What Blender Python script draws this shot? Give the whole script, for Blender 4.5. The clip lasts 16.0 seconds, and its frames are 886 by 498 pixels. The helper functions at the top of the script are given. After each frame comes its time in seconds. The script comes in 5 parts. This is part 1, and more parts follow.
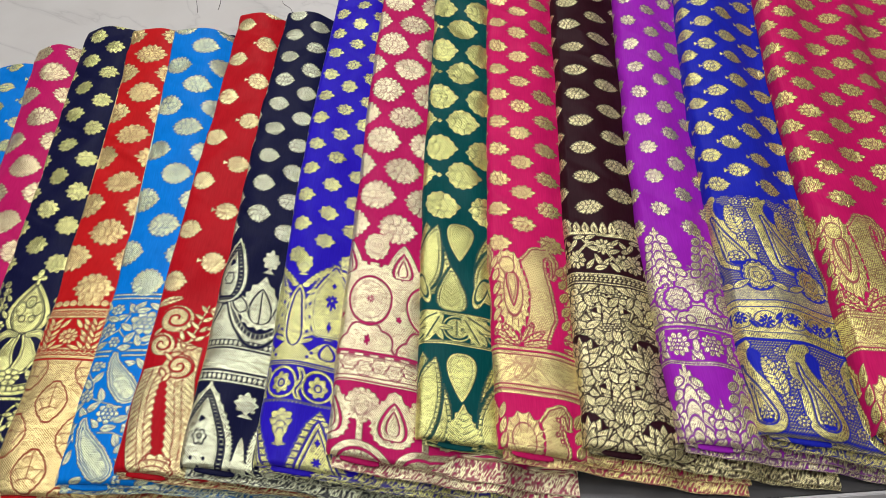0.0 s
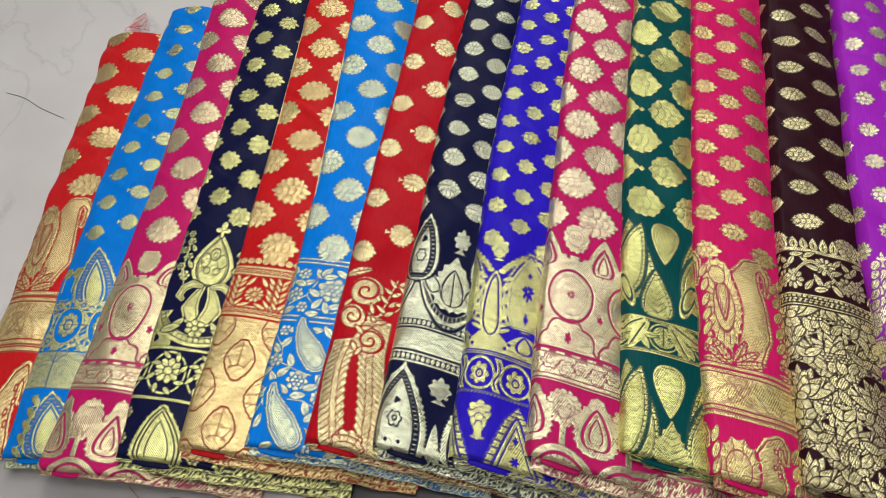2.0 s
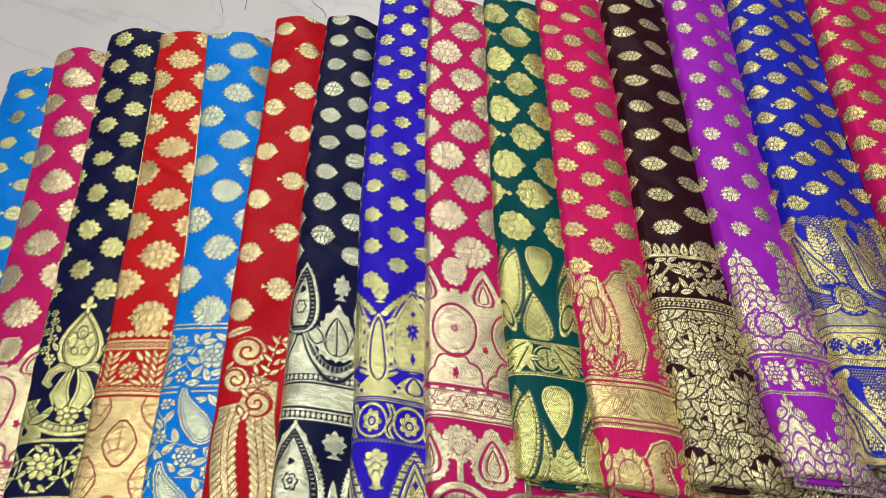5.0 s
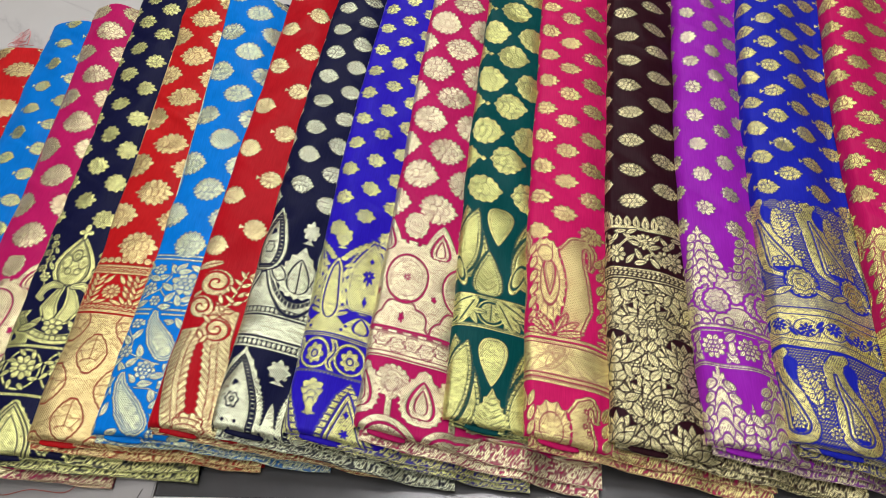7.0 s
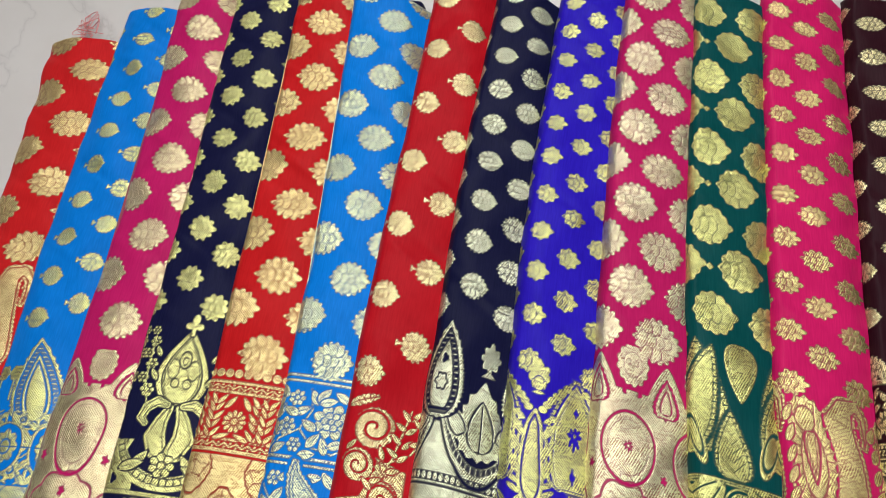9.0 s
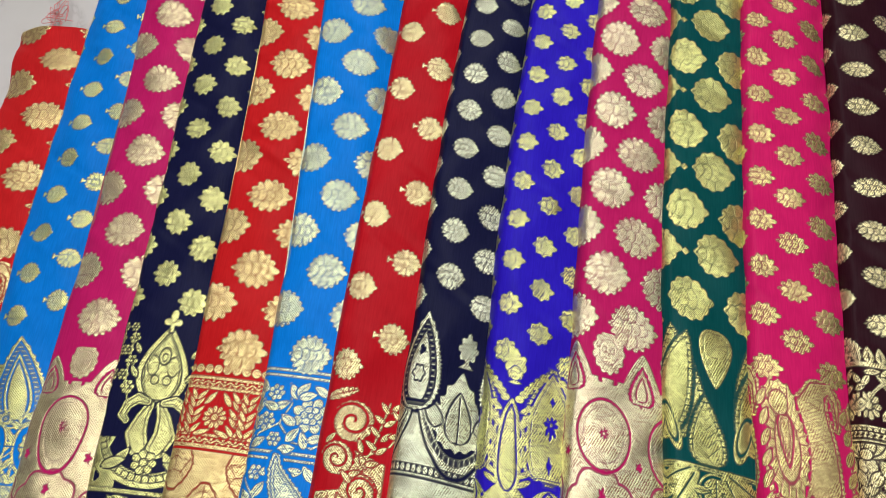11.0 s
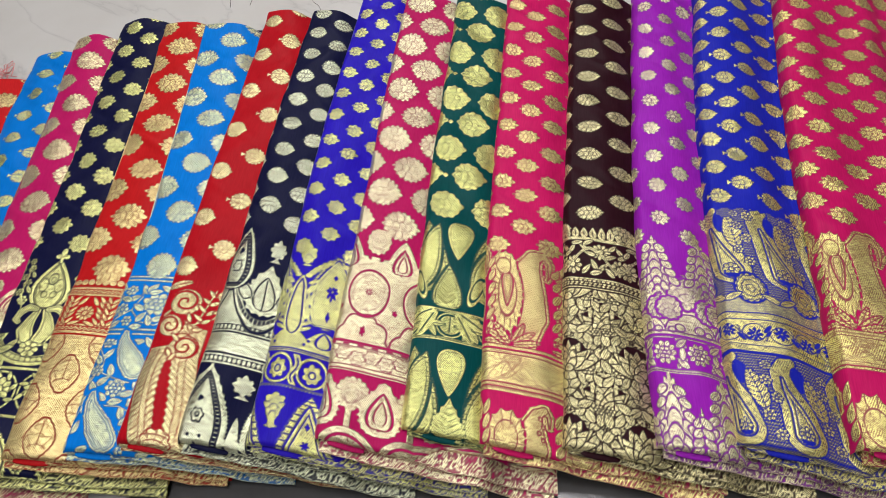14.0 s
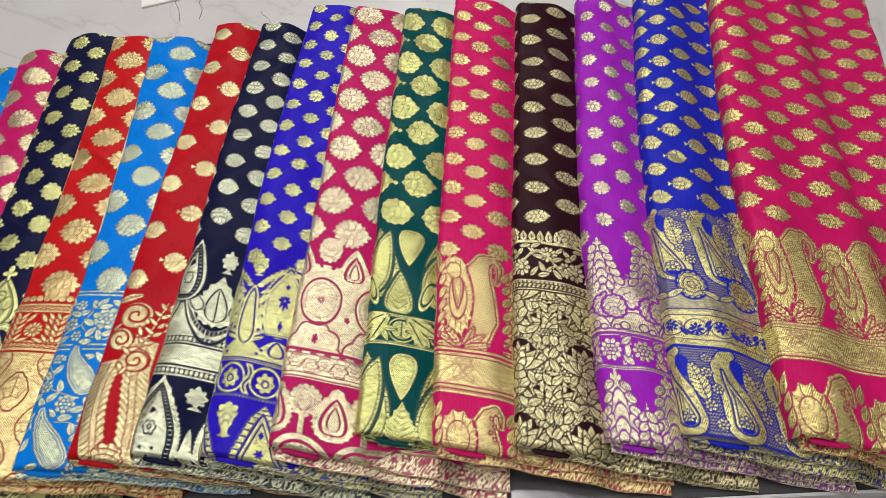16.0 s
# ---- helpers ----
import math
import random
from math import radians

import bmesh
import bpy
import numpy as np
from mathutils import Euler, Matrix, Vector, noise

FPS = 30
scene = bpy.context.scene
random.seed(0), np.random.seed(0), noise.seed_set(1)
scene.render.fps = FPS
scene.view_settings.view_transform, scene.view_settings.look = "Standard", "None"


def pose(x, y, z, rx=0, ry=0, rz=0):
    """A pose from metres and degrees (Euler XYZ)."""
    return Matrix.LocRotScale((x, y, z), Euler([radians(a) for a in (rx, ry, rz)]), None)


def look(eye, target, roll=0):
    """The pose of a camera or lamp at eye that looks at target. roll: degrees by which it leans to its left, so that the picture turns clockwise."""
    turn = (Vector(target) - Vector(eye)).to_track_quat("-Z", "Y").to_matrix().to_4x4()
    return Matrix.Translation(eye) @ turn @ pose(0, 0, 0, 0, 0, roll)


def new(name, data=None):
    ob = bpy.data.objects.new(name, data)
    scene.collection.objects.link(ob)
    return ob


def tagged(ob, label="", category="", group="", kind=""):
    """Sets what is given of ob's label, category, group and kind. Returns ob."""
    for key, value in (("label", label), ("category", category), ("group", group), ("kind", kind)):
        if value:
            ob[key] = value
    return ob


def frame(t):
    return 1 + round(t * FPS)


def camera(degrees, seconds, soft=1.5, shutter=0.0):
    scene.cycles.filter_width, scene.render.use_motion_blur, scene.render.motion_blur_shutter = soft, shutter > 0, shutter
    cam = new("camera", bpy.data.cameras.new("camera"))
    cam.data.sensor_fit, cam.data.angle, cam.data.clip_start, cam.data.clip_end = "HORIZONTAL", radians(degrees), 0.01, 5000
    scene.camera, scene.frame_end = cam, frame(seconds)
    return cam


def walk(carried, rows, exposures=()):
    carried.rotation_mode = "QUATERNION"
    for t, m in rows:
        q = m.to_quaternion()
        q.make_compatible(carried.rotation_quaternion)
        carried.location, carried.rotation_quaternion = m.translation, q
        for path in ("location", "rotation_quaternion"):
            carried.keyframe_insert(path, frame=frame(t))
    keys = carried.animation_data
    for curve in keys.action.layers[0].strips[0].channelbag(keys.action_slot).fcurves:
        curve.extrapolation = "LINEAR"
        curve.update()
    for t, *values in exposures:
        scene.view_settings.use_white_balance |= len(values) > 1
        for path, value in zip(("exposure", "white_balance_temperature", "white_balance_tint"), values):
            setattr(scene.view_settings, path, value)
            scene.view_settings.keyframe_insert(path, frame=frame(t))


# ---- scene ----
cam = camera(61.9, 16.0, soft=0.6)
PATH = [
    (0, (-0.009, 0.01, 0.581), (-0.098, 1.225, -1.005), -10.1),
    (0.5, (-0.027, 0.001, 0.587), (-0.174, 1.213, -0.997), -10.4),
    (1, (-0.053, 0.003, 0.591), (-0.283, 1.195, -0.998), -10.7),
    (1.5, (-0.09, 0.006, 0.584), (-0.371, 1.178, -1.012), -10.5),
    (2, (-0.128, 0.046, 0.582), (-0.394, 1.182, -1.042), -10.9),
    (2.5, (-0.152, 0.081, 0.595), (-0.338, 1.207, -1.048), -10.5),
    (3, (-0.163, 0.088, 0.596), (-0.264, 1.213, -1.054), -9.4),
    (3.5, (-0.17, 0.091, 0.6), (-0.204, 1.227, -1.045), -8.6),
    (4, (-0.176, 0.097, 0.599), (-0.159, 1.248, -1.036), -7.9),
    (4.5, (-0.161, 0.087, 0.597), (-0.135, 1.243, -1.034), -7.4),
    (5, (-0.108, 0.064, 0.591), (-0.101, 1.233, -1.032), -6.9),
    (5.2, (-0.08, 0.05, 0.592), (-0.077, 1.231, -1.022), -6.6),
    (7.3, (-0.014, 0.011, 0.578), (-0.208, 1.182, -1.032), -9.8),
    (7.5, (-0.033, 0.048, 0.573), (-0.221, 1.166, -1.075), -9.8),
    (8, (-0.089, 0.171, 0.568), (-0.267, 1.206, -1.134), -9.3),
    (8.5, (-0.164, 0.22, 0.557), (-0.35, 1.229, -1.16), -8.1),
    (8.7, (-0.178, 0.228, 0.557), (-0.384, 1.221, -1.167), -8.7),
    (10.8, (-0.184, 0.249, 0.563), (-0.377, 1.125, -1.224), -10.1),
    (11, (-0.166, 0.253, 0.564), (-0.357, 1.141, -1.218), -10.4),
    (11.5, (-0.094, 0.219, 0.563), (-0.304, 1.228, -1.151), -10.7),
    (12, (-0.001, 0.111, 0.588), (-0.229, 1.21, -1.068), -11.2),
    (12.5, (0.045, 0.045, 0.599), (-0.18, 1.201, -1.017), -11.7),
    (13, (0.047, 0.02, 0.602), (-0.165, 1.202, -0.998), -11.9),
    (13.5, (0.032, 0.009, 0.591), (-0.164, 1.205, -0.999), -11.5),
    (14, (0.029, -0.001, 0.593), (-0.168, 1.209, -0.987), -11.4),
    (14.5, (0.027, -0.016, 0.598), (-0.167, 1.209, -0.97), -11.2),
    (15, (0.03, -0.018, 0.596), (-0.141, 1.216, -0.969), -10.6),
    (15.5, (0.038, -0.012, 0.595), (-0.099, 1.224, -0.972), -10.0),
    (16, (0.042, -0.012, 0.597), (-0.056, 1.22, -0.975), -9.2),
]
walk(cam, [(t, look(eye, target, roll)) for t, eye, target, roll in PATH])

# ---- world, lights ----
world = bpy.data.worlds.new("room_world")
scene.world = world
world.use_nodes = True
world.node_tree.nodes["Background"].inputs[0].default_value = (0.9, 0.95, 1.0, 1)
world.node_tree.nodes["Background"].inputs[1].default_value = 0.03
scene.view_settings.exposure = 0.0


def panel_light(name, x, y, z, sx, sy, watts, colour):
    lamp = bpy.data.lights.new(name, "AREA")
    lamp.shape, lamp.size, lamp.size_y, lamp.energy, lamp.color = "RECTANGLE", sx, sy, watts, colour
    ob = new(name, lamp)
    ob.matrix_world = pose(x, y, z)
    return ob


CEIL = 1.95
LIGHTS = [(-0.15, 2.9), (-0.15, 2.0), (-0.15, 1.1), (-0.15, 0.2), (-0.15, -0.8)]
for lx, ly in LIGHTS:
    panel_light("ceiling_panel_light", lx, ly, CEIL - 0.045, 0.55, 0.55, 11.3, (1.0, 0.975, 0.97))


# ---- materials ----
def material(name):
    m = bpy.data.materials.new(name)
    m.use_nodes = True
    return m, m.node_tree.nodes, m.node_tree.links, m.node_tree.nodes["Principled BSDF"]


def ramp(nodes, stops):
    r = nodes.new("ShaderNodeValToRGB")
    while len(r.color_ramp.elements) < len(stops):
        r.color_ramp.elements.new(0.5)
    for e, (p, c) in zip(r.color_ramp.elements, stops):
        e.position, e.color = p, (*c, 1)
    return r


def math_node(nodes, links, op, a, b):
    n = nodes.new("ShaderNodeMath")
    n.operation = op
    for k, s in enumerate((a, b)):
        if isinstance(s, (int, float)):
            n.inputs[k].default_value = s
        else:
            links.new(s, n.inputs[k])
    return n.outputs[0]


def mix_colour(nodes, links, fac, a, b):
    n = nodes.new("ShaderNodeMix")
    n.data_type = "RGBA"
    for k, s in ((0, fac), (6, a), (7, b)):
        if isinstance(s, tuple):
            n.inputs[k].default_value = (*s, 1)
        elif isinstance(s, (int, float)):
            n.inputs[k].default_value = s
        else:
            links.new(s, n.inputs[k])
    return n.outputs[2]


def brocade(name, base, zari, sheen=(1, 1, 1)):
    """Silk ground with woven metal thread where the cloth's zari attribute is 1."""
    m, nodes, links, bsdf = material(name)
    attr = nodes.new("ShaderNodeAttribute")
    attr.attribute_name = "zari"
    zar = attr.outputs["Fac"]
    uv = nodes.new("ShaderNodeUVMap")
    uv.uv_map = "UVMap"
    twill = nodes.new("ShaderNodeTexWave")
    twill.bands_direction = "DIAGONAL"
    links.new(uv.outputs[0], twill.inputs["Vector"])
    twill.inputs["Scale"].default_value = 320.0
    twill.inputs["Distortion"].default_value = 2.0
    twill.inputs["Detail"].default_value = 1.0
    twill.inputs["Detail Scale"].default_value = 3.0
    # the other hand of the twill, changing over in patches
    twill_back = nodes.new("ShaderNodeTexWave")
    twill_back.bands_direction = "DIAGONAL"
    turned = nodes.new("ShaderNodeMapping")
    turned.inputs["Rotation"].default_value = (0, 0, 1.25)
    links.new(uv.outputs[0], turned.inputs["Vector"])
    links.new(turned.outputs[0], twill_back.inputs["Vector"])
    twill_back.inputs["Scale"].default_value = 290.0
    twill_back.inputs["Distortion"].default_value = 2.5
    twill_back.inputs["Detail"].default_value = 1.0
    twill_back.inputs["Detail Scale"].default_value = 3.0
    patches = nodes.new("ShaderNodeTexNoise")
    patches.inputs["Scale"].default_value = 65.0
    links.new(uv.outputs[0], patches.inputs["Vector"])
    hand = nodes.new("ShaderNodeMapRange")
    hand.inputs[1].default_value, hand.inputs[2].default_value = 0.46, 0.54
    links.new(patches.outputs[0], hand.inputs[0])
    weave = nodes.new("ShaderNodeMix")
    links.new(hand.outputs[0], weave.inputs[0])
    links.new(twill.outputs["Fac"], weave.inputs[2])
    links.new(twill_back.outputs["Fac"], weave.inputs[3])
    weft = nodes.new("ShaderNodeMapping")
    weft.inputs["Rotation"].default_value = (0, 0, 0.45)
    weft.inputs["Scale"].default_value = (620, 1400, 1)
    links.new(uv.outputs[0], weft.inputs["Vector"])
    float_cells = nodes.new("ShaderNodeTexVoronoi")
    float_cells.voronoi_dimensions = "2D"
    float_cells.inputs["Scale"].default_value = 1.0
    links.new(weft.outputs[0], float_cells.inputs["Vector"])
    fleck_out = math_node(nodes, links, "SUBTRACT", 1.0, float_cells.outputs["Distance"])
    cloud = nodes.new("ShaderNodeTexNoise")
    links.new(uv.outputs[0], cloud.inputs["Vector"])
    cloud.inputs["Scale"].default_value = 22.0
    cloud.inputs["Detail"].default_value = 3.0
    # silk ground: faint slubs
    lighter = tuple(min(1, c * 1.18 + 0.004) for c in base)
    darker = tuple(c * 0.86 for c in base)
    slub = nodes.new("ShaderNodeMapping")
    slub.inputs["Scale"].default_value = (900, 60, 1)
    links.new(uv.outputs[0], slub.inputs["Vector"])
    slubn = nodes.new("ShaderNodeTexNoise")
    links.new(slub.outputs[0], slubn.inputs["Vector"])
    slubn.inputs["Scale"].default_value = 1.0
    g = math_node(nodes, links, "ADD", math_node(nodes, links, "MULTIPLY", slubn.outputs[0], 0.5), math_node(nodes, links, "MULTIPLY", cloud.outputs[0], 0.5))
    gr = ramp(nodes, [(0.3, darker), (0.7, lighter)])
    links.new(g, gr.inputs[0])
    # metal thread: ground between threads; gaps' shade and lit tops put into the colour
    zari = tuple(min(0.96, c * k) for c, k in zip(zari, (0.97, 1.06, 0.90)))
    zr = ramp(nodes, [(0.32, tuple(0.26 * t * z + 0.30 * b for z, b, t in zip(zari, base, (1.0, 0.86, 0.62)))), (0.58, tuple(zari)), (0.80, tuple(min(1, z * 1.25) for z in zari))])
    zmix = math_node(nodes, links, "ADD", math_node(nodes, links, "MULTIPLY", weave.outputs[0], 0.50), math_node(nodes, links, "MULTIPLY", fleck_out, 0.52))
    # sparkle of single floats, put into the colour as a random shift per cell
    spark = nodes.new("ShaderNodeTexVoronoi")
    spark.voronoi_dimensions = "2D"
    spark.inputs["Scale"].default_value = 1.0
    grain = nodes.new("ShaderNodeMapping")
    grain.inputs["Rotation"].default_value = (0, 0, 0.3)
    grain.inputs["Scale"].default_value = (330, 620, 1)
    links.new(uv.outputs[0], grain.inputs["Vector"])
    links.new(grain.outputs[0], spark.inputs["Vector"])
    parts = nodes.new("ShaderNodeSeparateColor")
    links.new(spark.outputs["Color"], parts.inputs[0])
    shift = math_node(nodes, links, "MULTIPLY", math_node(nodes, links, "SUBTRACT", parts.outputs[0], 0.47), 0.37)
    zmix = math_node(nodes, links, "ADD", zmix, shift)
    links.new(zmix, zr.inputs[0])
    # shade of the gaps where the floats end, put into the colour
    gap_shade = tuple(0.12 * z + 0.40 * b for z, b in zip(zari, base))
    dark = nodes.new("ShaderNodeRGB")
    dark.outputs[0].default_value = (*gap_shade, 1)
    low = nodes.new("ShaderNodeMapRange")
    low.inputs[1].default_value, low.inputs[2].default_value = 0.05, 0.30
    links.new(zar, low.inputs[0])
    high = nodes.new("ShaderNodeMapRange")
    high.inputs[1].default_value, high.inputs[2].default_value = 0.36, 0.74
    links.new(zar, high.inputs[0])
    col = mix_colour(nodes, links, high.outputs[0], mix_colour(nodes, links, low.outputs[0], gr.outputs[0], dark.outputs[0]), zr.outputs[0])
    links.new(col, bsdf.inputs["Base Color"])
    links.new(math_node(nodes, links, "MULTIPLY", zar, 0.86), bsdf.inputs["Metallic"])
    rough = nodes.new("ShaderNodeMapRange")
    links.new(zar, rough.inputs[0])
    rough.inputs[3].default_value, rough.inputs[4].default_value = 0.46, 0.33
    links.new(rough.outputs[0], bsdf.inputs["Roughness"])
    spec = nodes.new("ShaderNodeMapRange")
    links.new(zar, spec.inputs[0])
    spec.inputs[3].default_value, spec.inputs[4].default_value = 0.05, 0.5
    links.new(spec.outputs[0], bsdf.inputs["Specular IOR Level"])
    bsdf.inputs["Sheen Weight"].default_value = 0.0
    bsdf.inputs["Sheen Roughness"].default_value = 0.4
    bsdf.inputs["Sheen Tint"].default_value = (*[min(1, c * 1.5 + 0.1) for c in base], 1)
    h = math_node(nodes, links, "MULTIPLY", zar, math_node(nodes, links, "ADD", math_node(nodes, links, "MULTIPLY", zmix, 0.9), 0.6))
    h = math_node(nodes, links, "ADD", h, math_node(nodes, links, "MULTIPLY", slubn.outputs[0], 0.12))
    bump = nodes.new("ShaderNodeBump")
    bump.inputs["Strength"].default_value = 1.0
    bump.inputs["Distance"].default_value = 0.0004
    links.new(h, bump.inputs["Height"])
    links.new(bump.outputs[0], bsdf.inputs["Normal"])
    return m


def plain(name, colour, rough=0.5, metal=0.0, scale=60.0, var=0.12, bump_d=0.0003):
    m, nodes, links, bsdf = material(name)
    tc = nodes.new("ShaderNodeTexCoord")
    n = nodes.new("ShaderNodeTexNoise")
    links.new(tc.outputs["Object"], n.inputs["Vector"])
    n.inputs["Scale"].default_value, n.inputs["Detail"].default_value = scale, 5.0
    r = ramp(nodes, [(0.3, tuple(c * (1 - var) for c in colour)), (0.7, tuple(min(1, c * (1 + var)) for c in colour))])
    links.new(n.outputs[0], r.inputs[0])
    links.new(r.outputs[0], bsdf.inputs["Base Color"])
    bsdf.inputs["Roughness"].default_value, bsdf.inputs["Metallic"].default_value = rough, metal
    b = nodes.new("ShaderNodeBump")
    b.inputs["Distance"].default_value, b.inputs["Strength"].default_value = bump_d, 0.4
    links.new(n.outputs[0], b.inputs["Height"])
    links.new(b.outputs[0], bsdf.inputs["Normal"])
    return m


def marble():
    m, nodes, links, bsdf = material("white_marble")
    tc = nodes.new("ShaderNodeTexCoord")
    big = nodes.new("ShaderNodeTexNoise")
    links.new(tc.outputs["Object"], big.inputs["Vector"])
    big.inputs["Scale"].default_value, big.inputs["Detail"].default_value, big.inputs["Distortion"].default_value = 3.2, 6.0, 1.6
    vein = math_node(nodes, links, "ABSOLUTE", math_node(nodes, links, "SUBTRACT", big.outputs[0], 0.5), 0.0)
    vr = ramp(nodes, [(0.0, (0.44, 0.43, 0.42)), (0.004, (0.50, 0.49, 0.48)), (0.02, (0.54, 0.53, 0.515))])
    links.new(vein, vr.inputs[0])
    soft = nodes.new("ShaderNodeTexNoise")
    links.new(tc.outputs["Object"], soft.inputs["Vector"])
    soft.inputs["Scale"].default_value, soft.inputs["Detail"].default_value = 9.0, 4.0
    sr = ramp(nodes, [(0.3, (0.90, 0.89, 0.88)), (0.7, (1.0, 1.0, 1.0))])
    links.new(soft.outputs[0], sr.inputs[0])
    mul = nodes.new("ShaderNodeMix")
    mul.data_type, mul.blend_type = "RGBA", "MULTIPLY"
    mul.inputs[0].default_value = 1.0
    links.new(vr.outputs[0], mul.inputs[6])
    links.new(sr.outputs[0], mul.inputs[7])
    links.new(mul.outputs[2], bsdf.inputs["Base Color"])
    bsdf.inputs["Roughness"].default_value = 0.35
    return m


MARBLE = marble()
STEEL = plain("brushed_steel", (0.80, 0.80, 0.82), 0.35, 0.6, 30.0, 0.1)
GLASSY = plain("dark_glossy_trim", (0.13, 0.13, 0.135), 0.2, 0.6, 30.0, 0.1)
# front slabs: the shade on the table's near side is put into this grey
SHADED_SLAB = plain("shaded_slab_grey", (0.30, 0.29, 0.285), 0.4, 0.0, 14.0, 0.1)
APRON = plain("dark_brown_laminate", (0.06, 0.045, 0.035), 0.5, 0.0, 20.0, 0.2)
WALL = plain("warm_grey_wall_paint", (0.36, 0.34, 0.31), 0.8, 0.0, 6.0, 0.05)
CEILING = plain("white_ceiling_paint", (0.75, 0.75, 0.74), 0.85, 0.0, 6.0, 0.04)
FLOOR = plain("grey_floor_tile", (0.30, 0.29, 0.28), 0.4, 0.0, 8.0, 0.15)
DIFFUSER, _n, _l, _b = material("lit_diffuser")
_b.inputs["Emission Color"].default_value = (1, 0.97, 0.93, 1)
_b.inputs["Emission Strength"].default_value = 2.5


def box(bm, x0, y0, z0, x1, y1, z1, bevel=0.0):
    vs = bmesh.ops.create_cube(bm, size=1.0)["verts"]
    for v in vs:
        v.co = Vector((x0 + (v.co.x + 0.5) * (x1 - x0), y0 + (v.co.y + 0.5) * (y1 - y0), z0 + (v.co.z + 0.5) * (z1 - z0)))
    if bevel:
        es = list({e for v in vs for e in v.link_edges})
        bmesh.ops.bevel(bm, geom=es, offset=bevel, segments=2, affect="EDGES")
    return bm


def part(name, bm, mat, parent=None, label="", smooth=False):
    me = bpy.data.meshes.new(name)
    bm.to_mesh(me)
    bm.free()
    me.materials.append(mat)
    if smooth:
        me.polygons.foreach_set("use_smooth", [True] * len(me.polygons))
    ob = new(name, me)
    if parent:
        ob.parent = parent
    if label:
        ob["label"] = label
    return ob


# ---- room ----
R = (-2.6, -2.6, 2.6, 4.4)
FLOOR_Z = -0.75
tagged(part("floor", box(bmesh.new(), R[0], R[1], FLOOR_Z - 0.1, R[2], R[3], FLOOR_Z), FLOOR), "grey tiled shop floor below the counter", "floor", kind="structure")
tagged(part("ceiling", box(bmesh.new(), R[0], R[1], CEIL, R[2], R[3], CEIL + 0.1), CEILING), "plain white painted shop ceiling", "ceiling", kind="structure")
for nm, b in (("wall_north", (R[0] - 0.1, R[3], R[2] + 0.1, R[3] + 0.1)), ("wall_south", (R[0] - 0.1, R[1] - 0.1, R[2] + 0.1, R[1])), ("wall_west", (R[0] - 0.1, R[1], R[0], R[3])), ("wall_east", (R[2], R[1], R[2] + 0.1, R[3]))):
    tagged(part(nm, box(bmesh.new(), b[0], b[1], FLOOR_Z - 0.1, b[2], b[3], CEIL + 0.1), WALL), "plain warm grey painted shop wall", "wall", kind="structure")
for lx, ly in LIGHTS:
    e = tagged(new("ceiling_light"), "square white ceiling panel light, switched on", "ceiling light", "ceiling lights")
    e.location = (lx, ly, CEIL)
    part("frame", box(bmesh.new(), -0.30, -0.30, -0.03, 0.30, 0.30, 0.0, 0.004), CEILING, e)
    part("diffuser", box(bmesh.new(), -0.28, -0.28, -0.036, 0.28, 0.28, -0.03), DIFFUSER, e, "glowing white diffuser")

# ---- the counter: marble top, steel-trimmed front edge ----
table = tagged(new("display_table"), "white veined marble display table with a steel trimmed edge", "table")
EDGE_X, EDGE_Y = -0.315, 0.245
table.matrix_world = Matrix.Translation((EDGE_X, 0.196, 0)) @ pose(0, 0, 0, 0, 0, -1.8) @ Matrix.Translation((-EDGE_X, -0.196, FLOOR_Z))


def table_part(name, b, mat, bevel=0.0, label=""):
    return part(name, box(bmesh.new(), b[0], b[1], b[2] - FLOOR_Z, b[3], b[4], b[5] - FLOOR_Z, bevel), mat, table, label)


table_part("tabletop", (-1.3, EDGE_Y, -0.03, 1.1, 1.5, 0.0), MARBLE)
table_part("tabletop", (-1.3, -0.15, -0.03, EDGE_X - 0.0015, EDGE_Y - 0.0012, -0.0005), SHADED_SLAB, 0.001, "front slab of the tabletop, shade put into its darker grey")
table_part("edge_trim", (EDGE_X, 0.1990, -0.03, 1.1, EDGE_Y - 0.001, -0.001), GLASSY, 0.001, "dark glossy edge strip")
table_part("edge_lip", (EDGE_X, 0.196, -0.03, 1.1, 0.1986, 0.0015), STEEL, 0.0008, "bright steel lip")
table_part("lower_ledge", (EDGE_X, -0.15, -0.04, 1.1, 0.1955, -0.012), SHADED_SLAB, 0.001)
table_part("apron", (-1.25, -0.10, -0.70, 1.05, -0.08, -0.041), APRON)
for lx, ly in ((-1.24, 1.44), (1.04, 1.44), (1.04, -0.09), (-1.24, -0.09)):
    table_part("leg", (lx - 0.03, ly - 0.03, FLOOR_Z, lx + 0.03, ly + 0.03, -0.041), APRON, 0.003)


# ---- woven patterns: distances in millimetres, x across the fold, y from its front end ----
class Loom:
    """Collects where the metal thread floats on the silk (1) and where the ground shows (0)."""

    def __init__(self, x, y):
        self.x, self.y, self.m = x, y, np.zeros_like(x)

    def put(self, d, value=1.0, soft=0.8):
        self.m = np.maximum(self.m, value * np.clip(0.5 - d / soft, 0, 1))

    def cut(self, d, value=1.0, soft=0.8):
        self.m = np.minimum(self.m, 1 - value * np.clip(0.5 - (d - 0.22) / soft, 0, 1))

    def tile(self, px, x0, y0):
        return (self.x - x0 + px / 2) % px - px / 2, self.y - y0


def turn(x, y, deg):
    c, s = math.cos(radians(deg)), math.sin(radians(deg))
    return c * x + s * y, -s * x + c * y


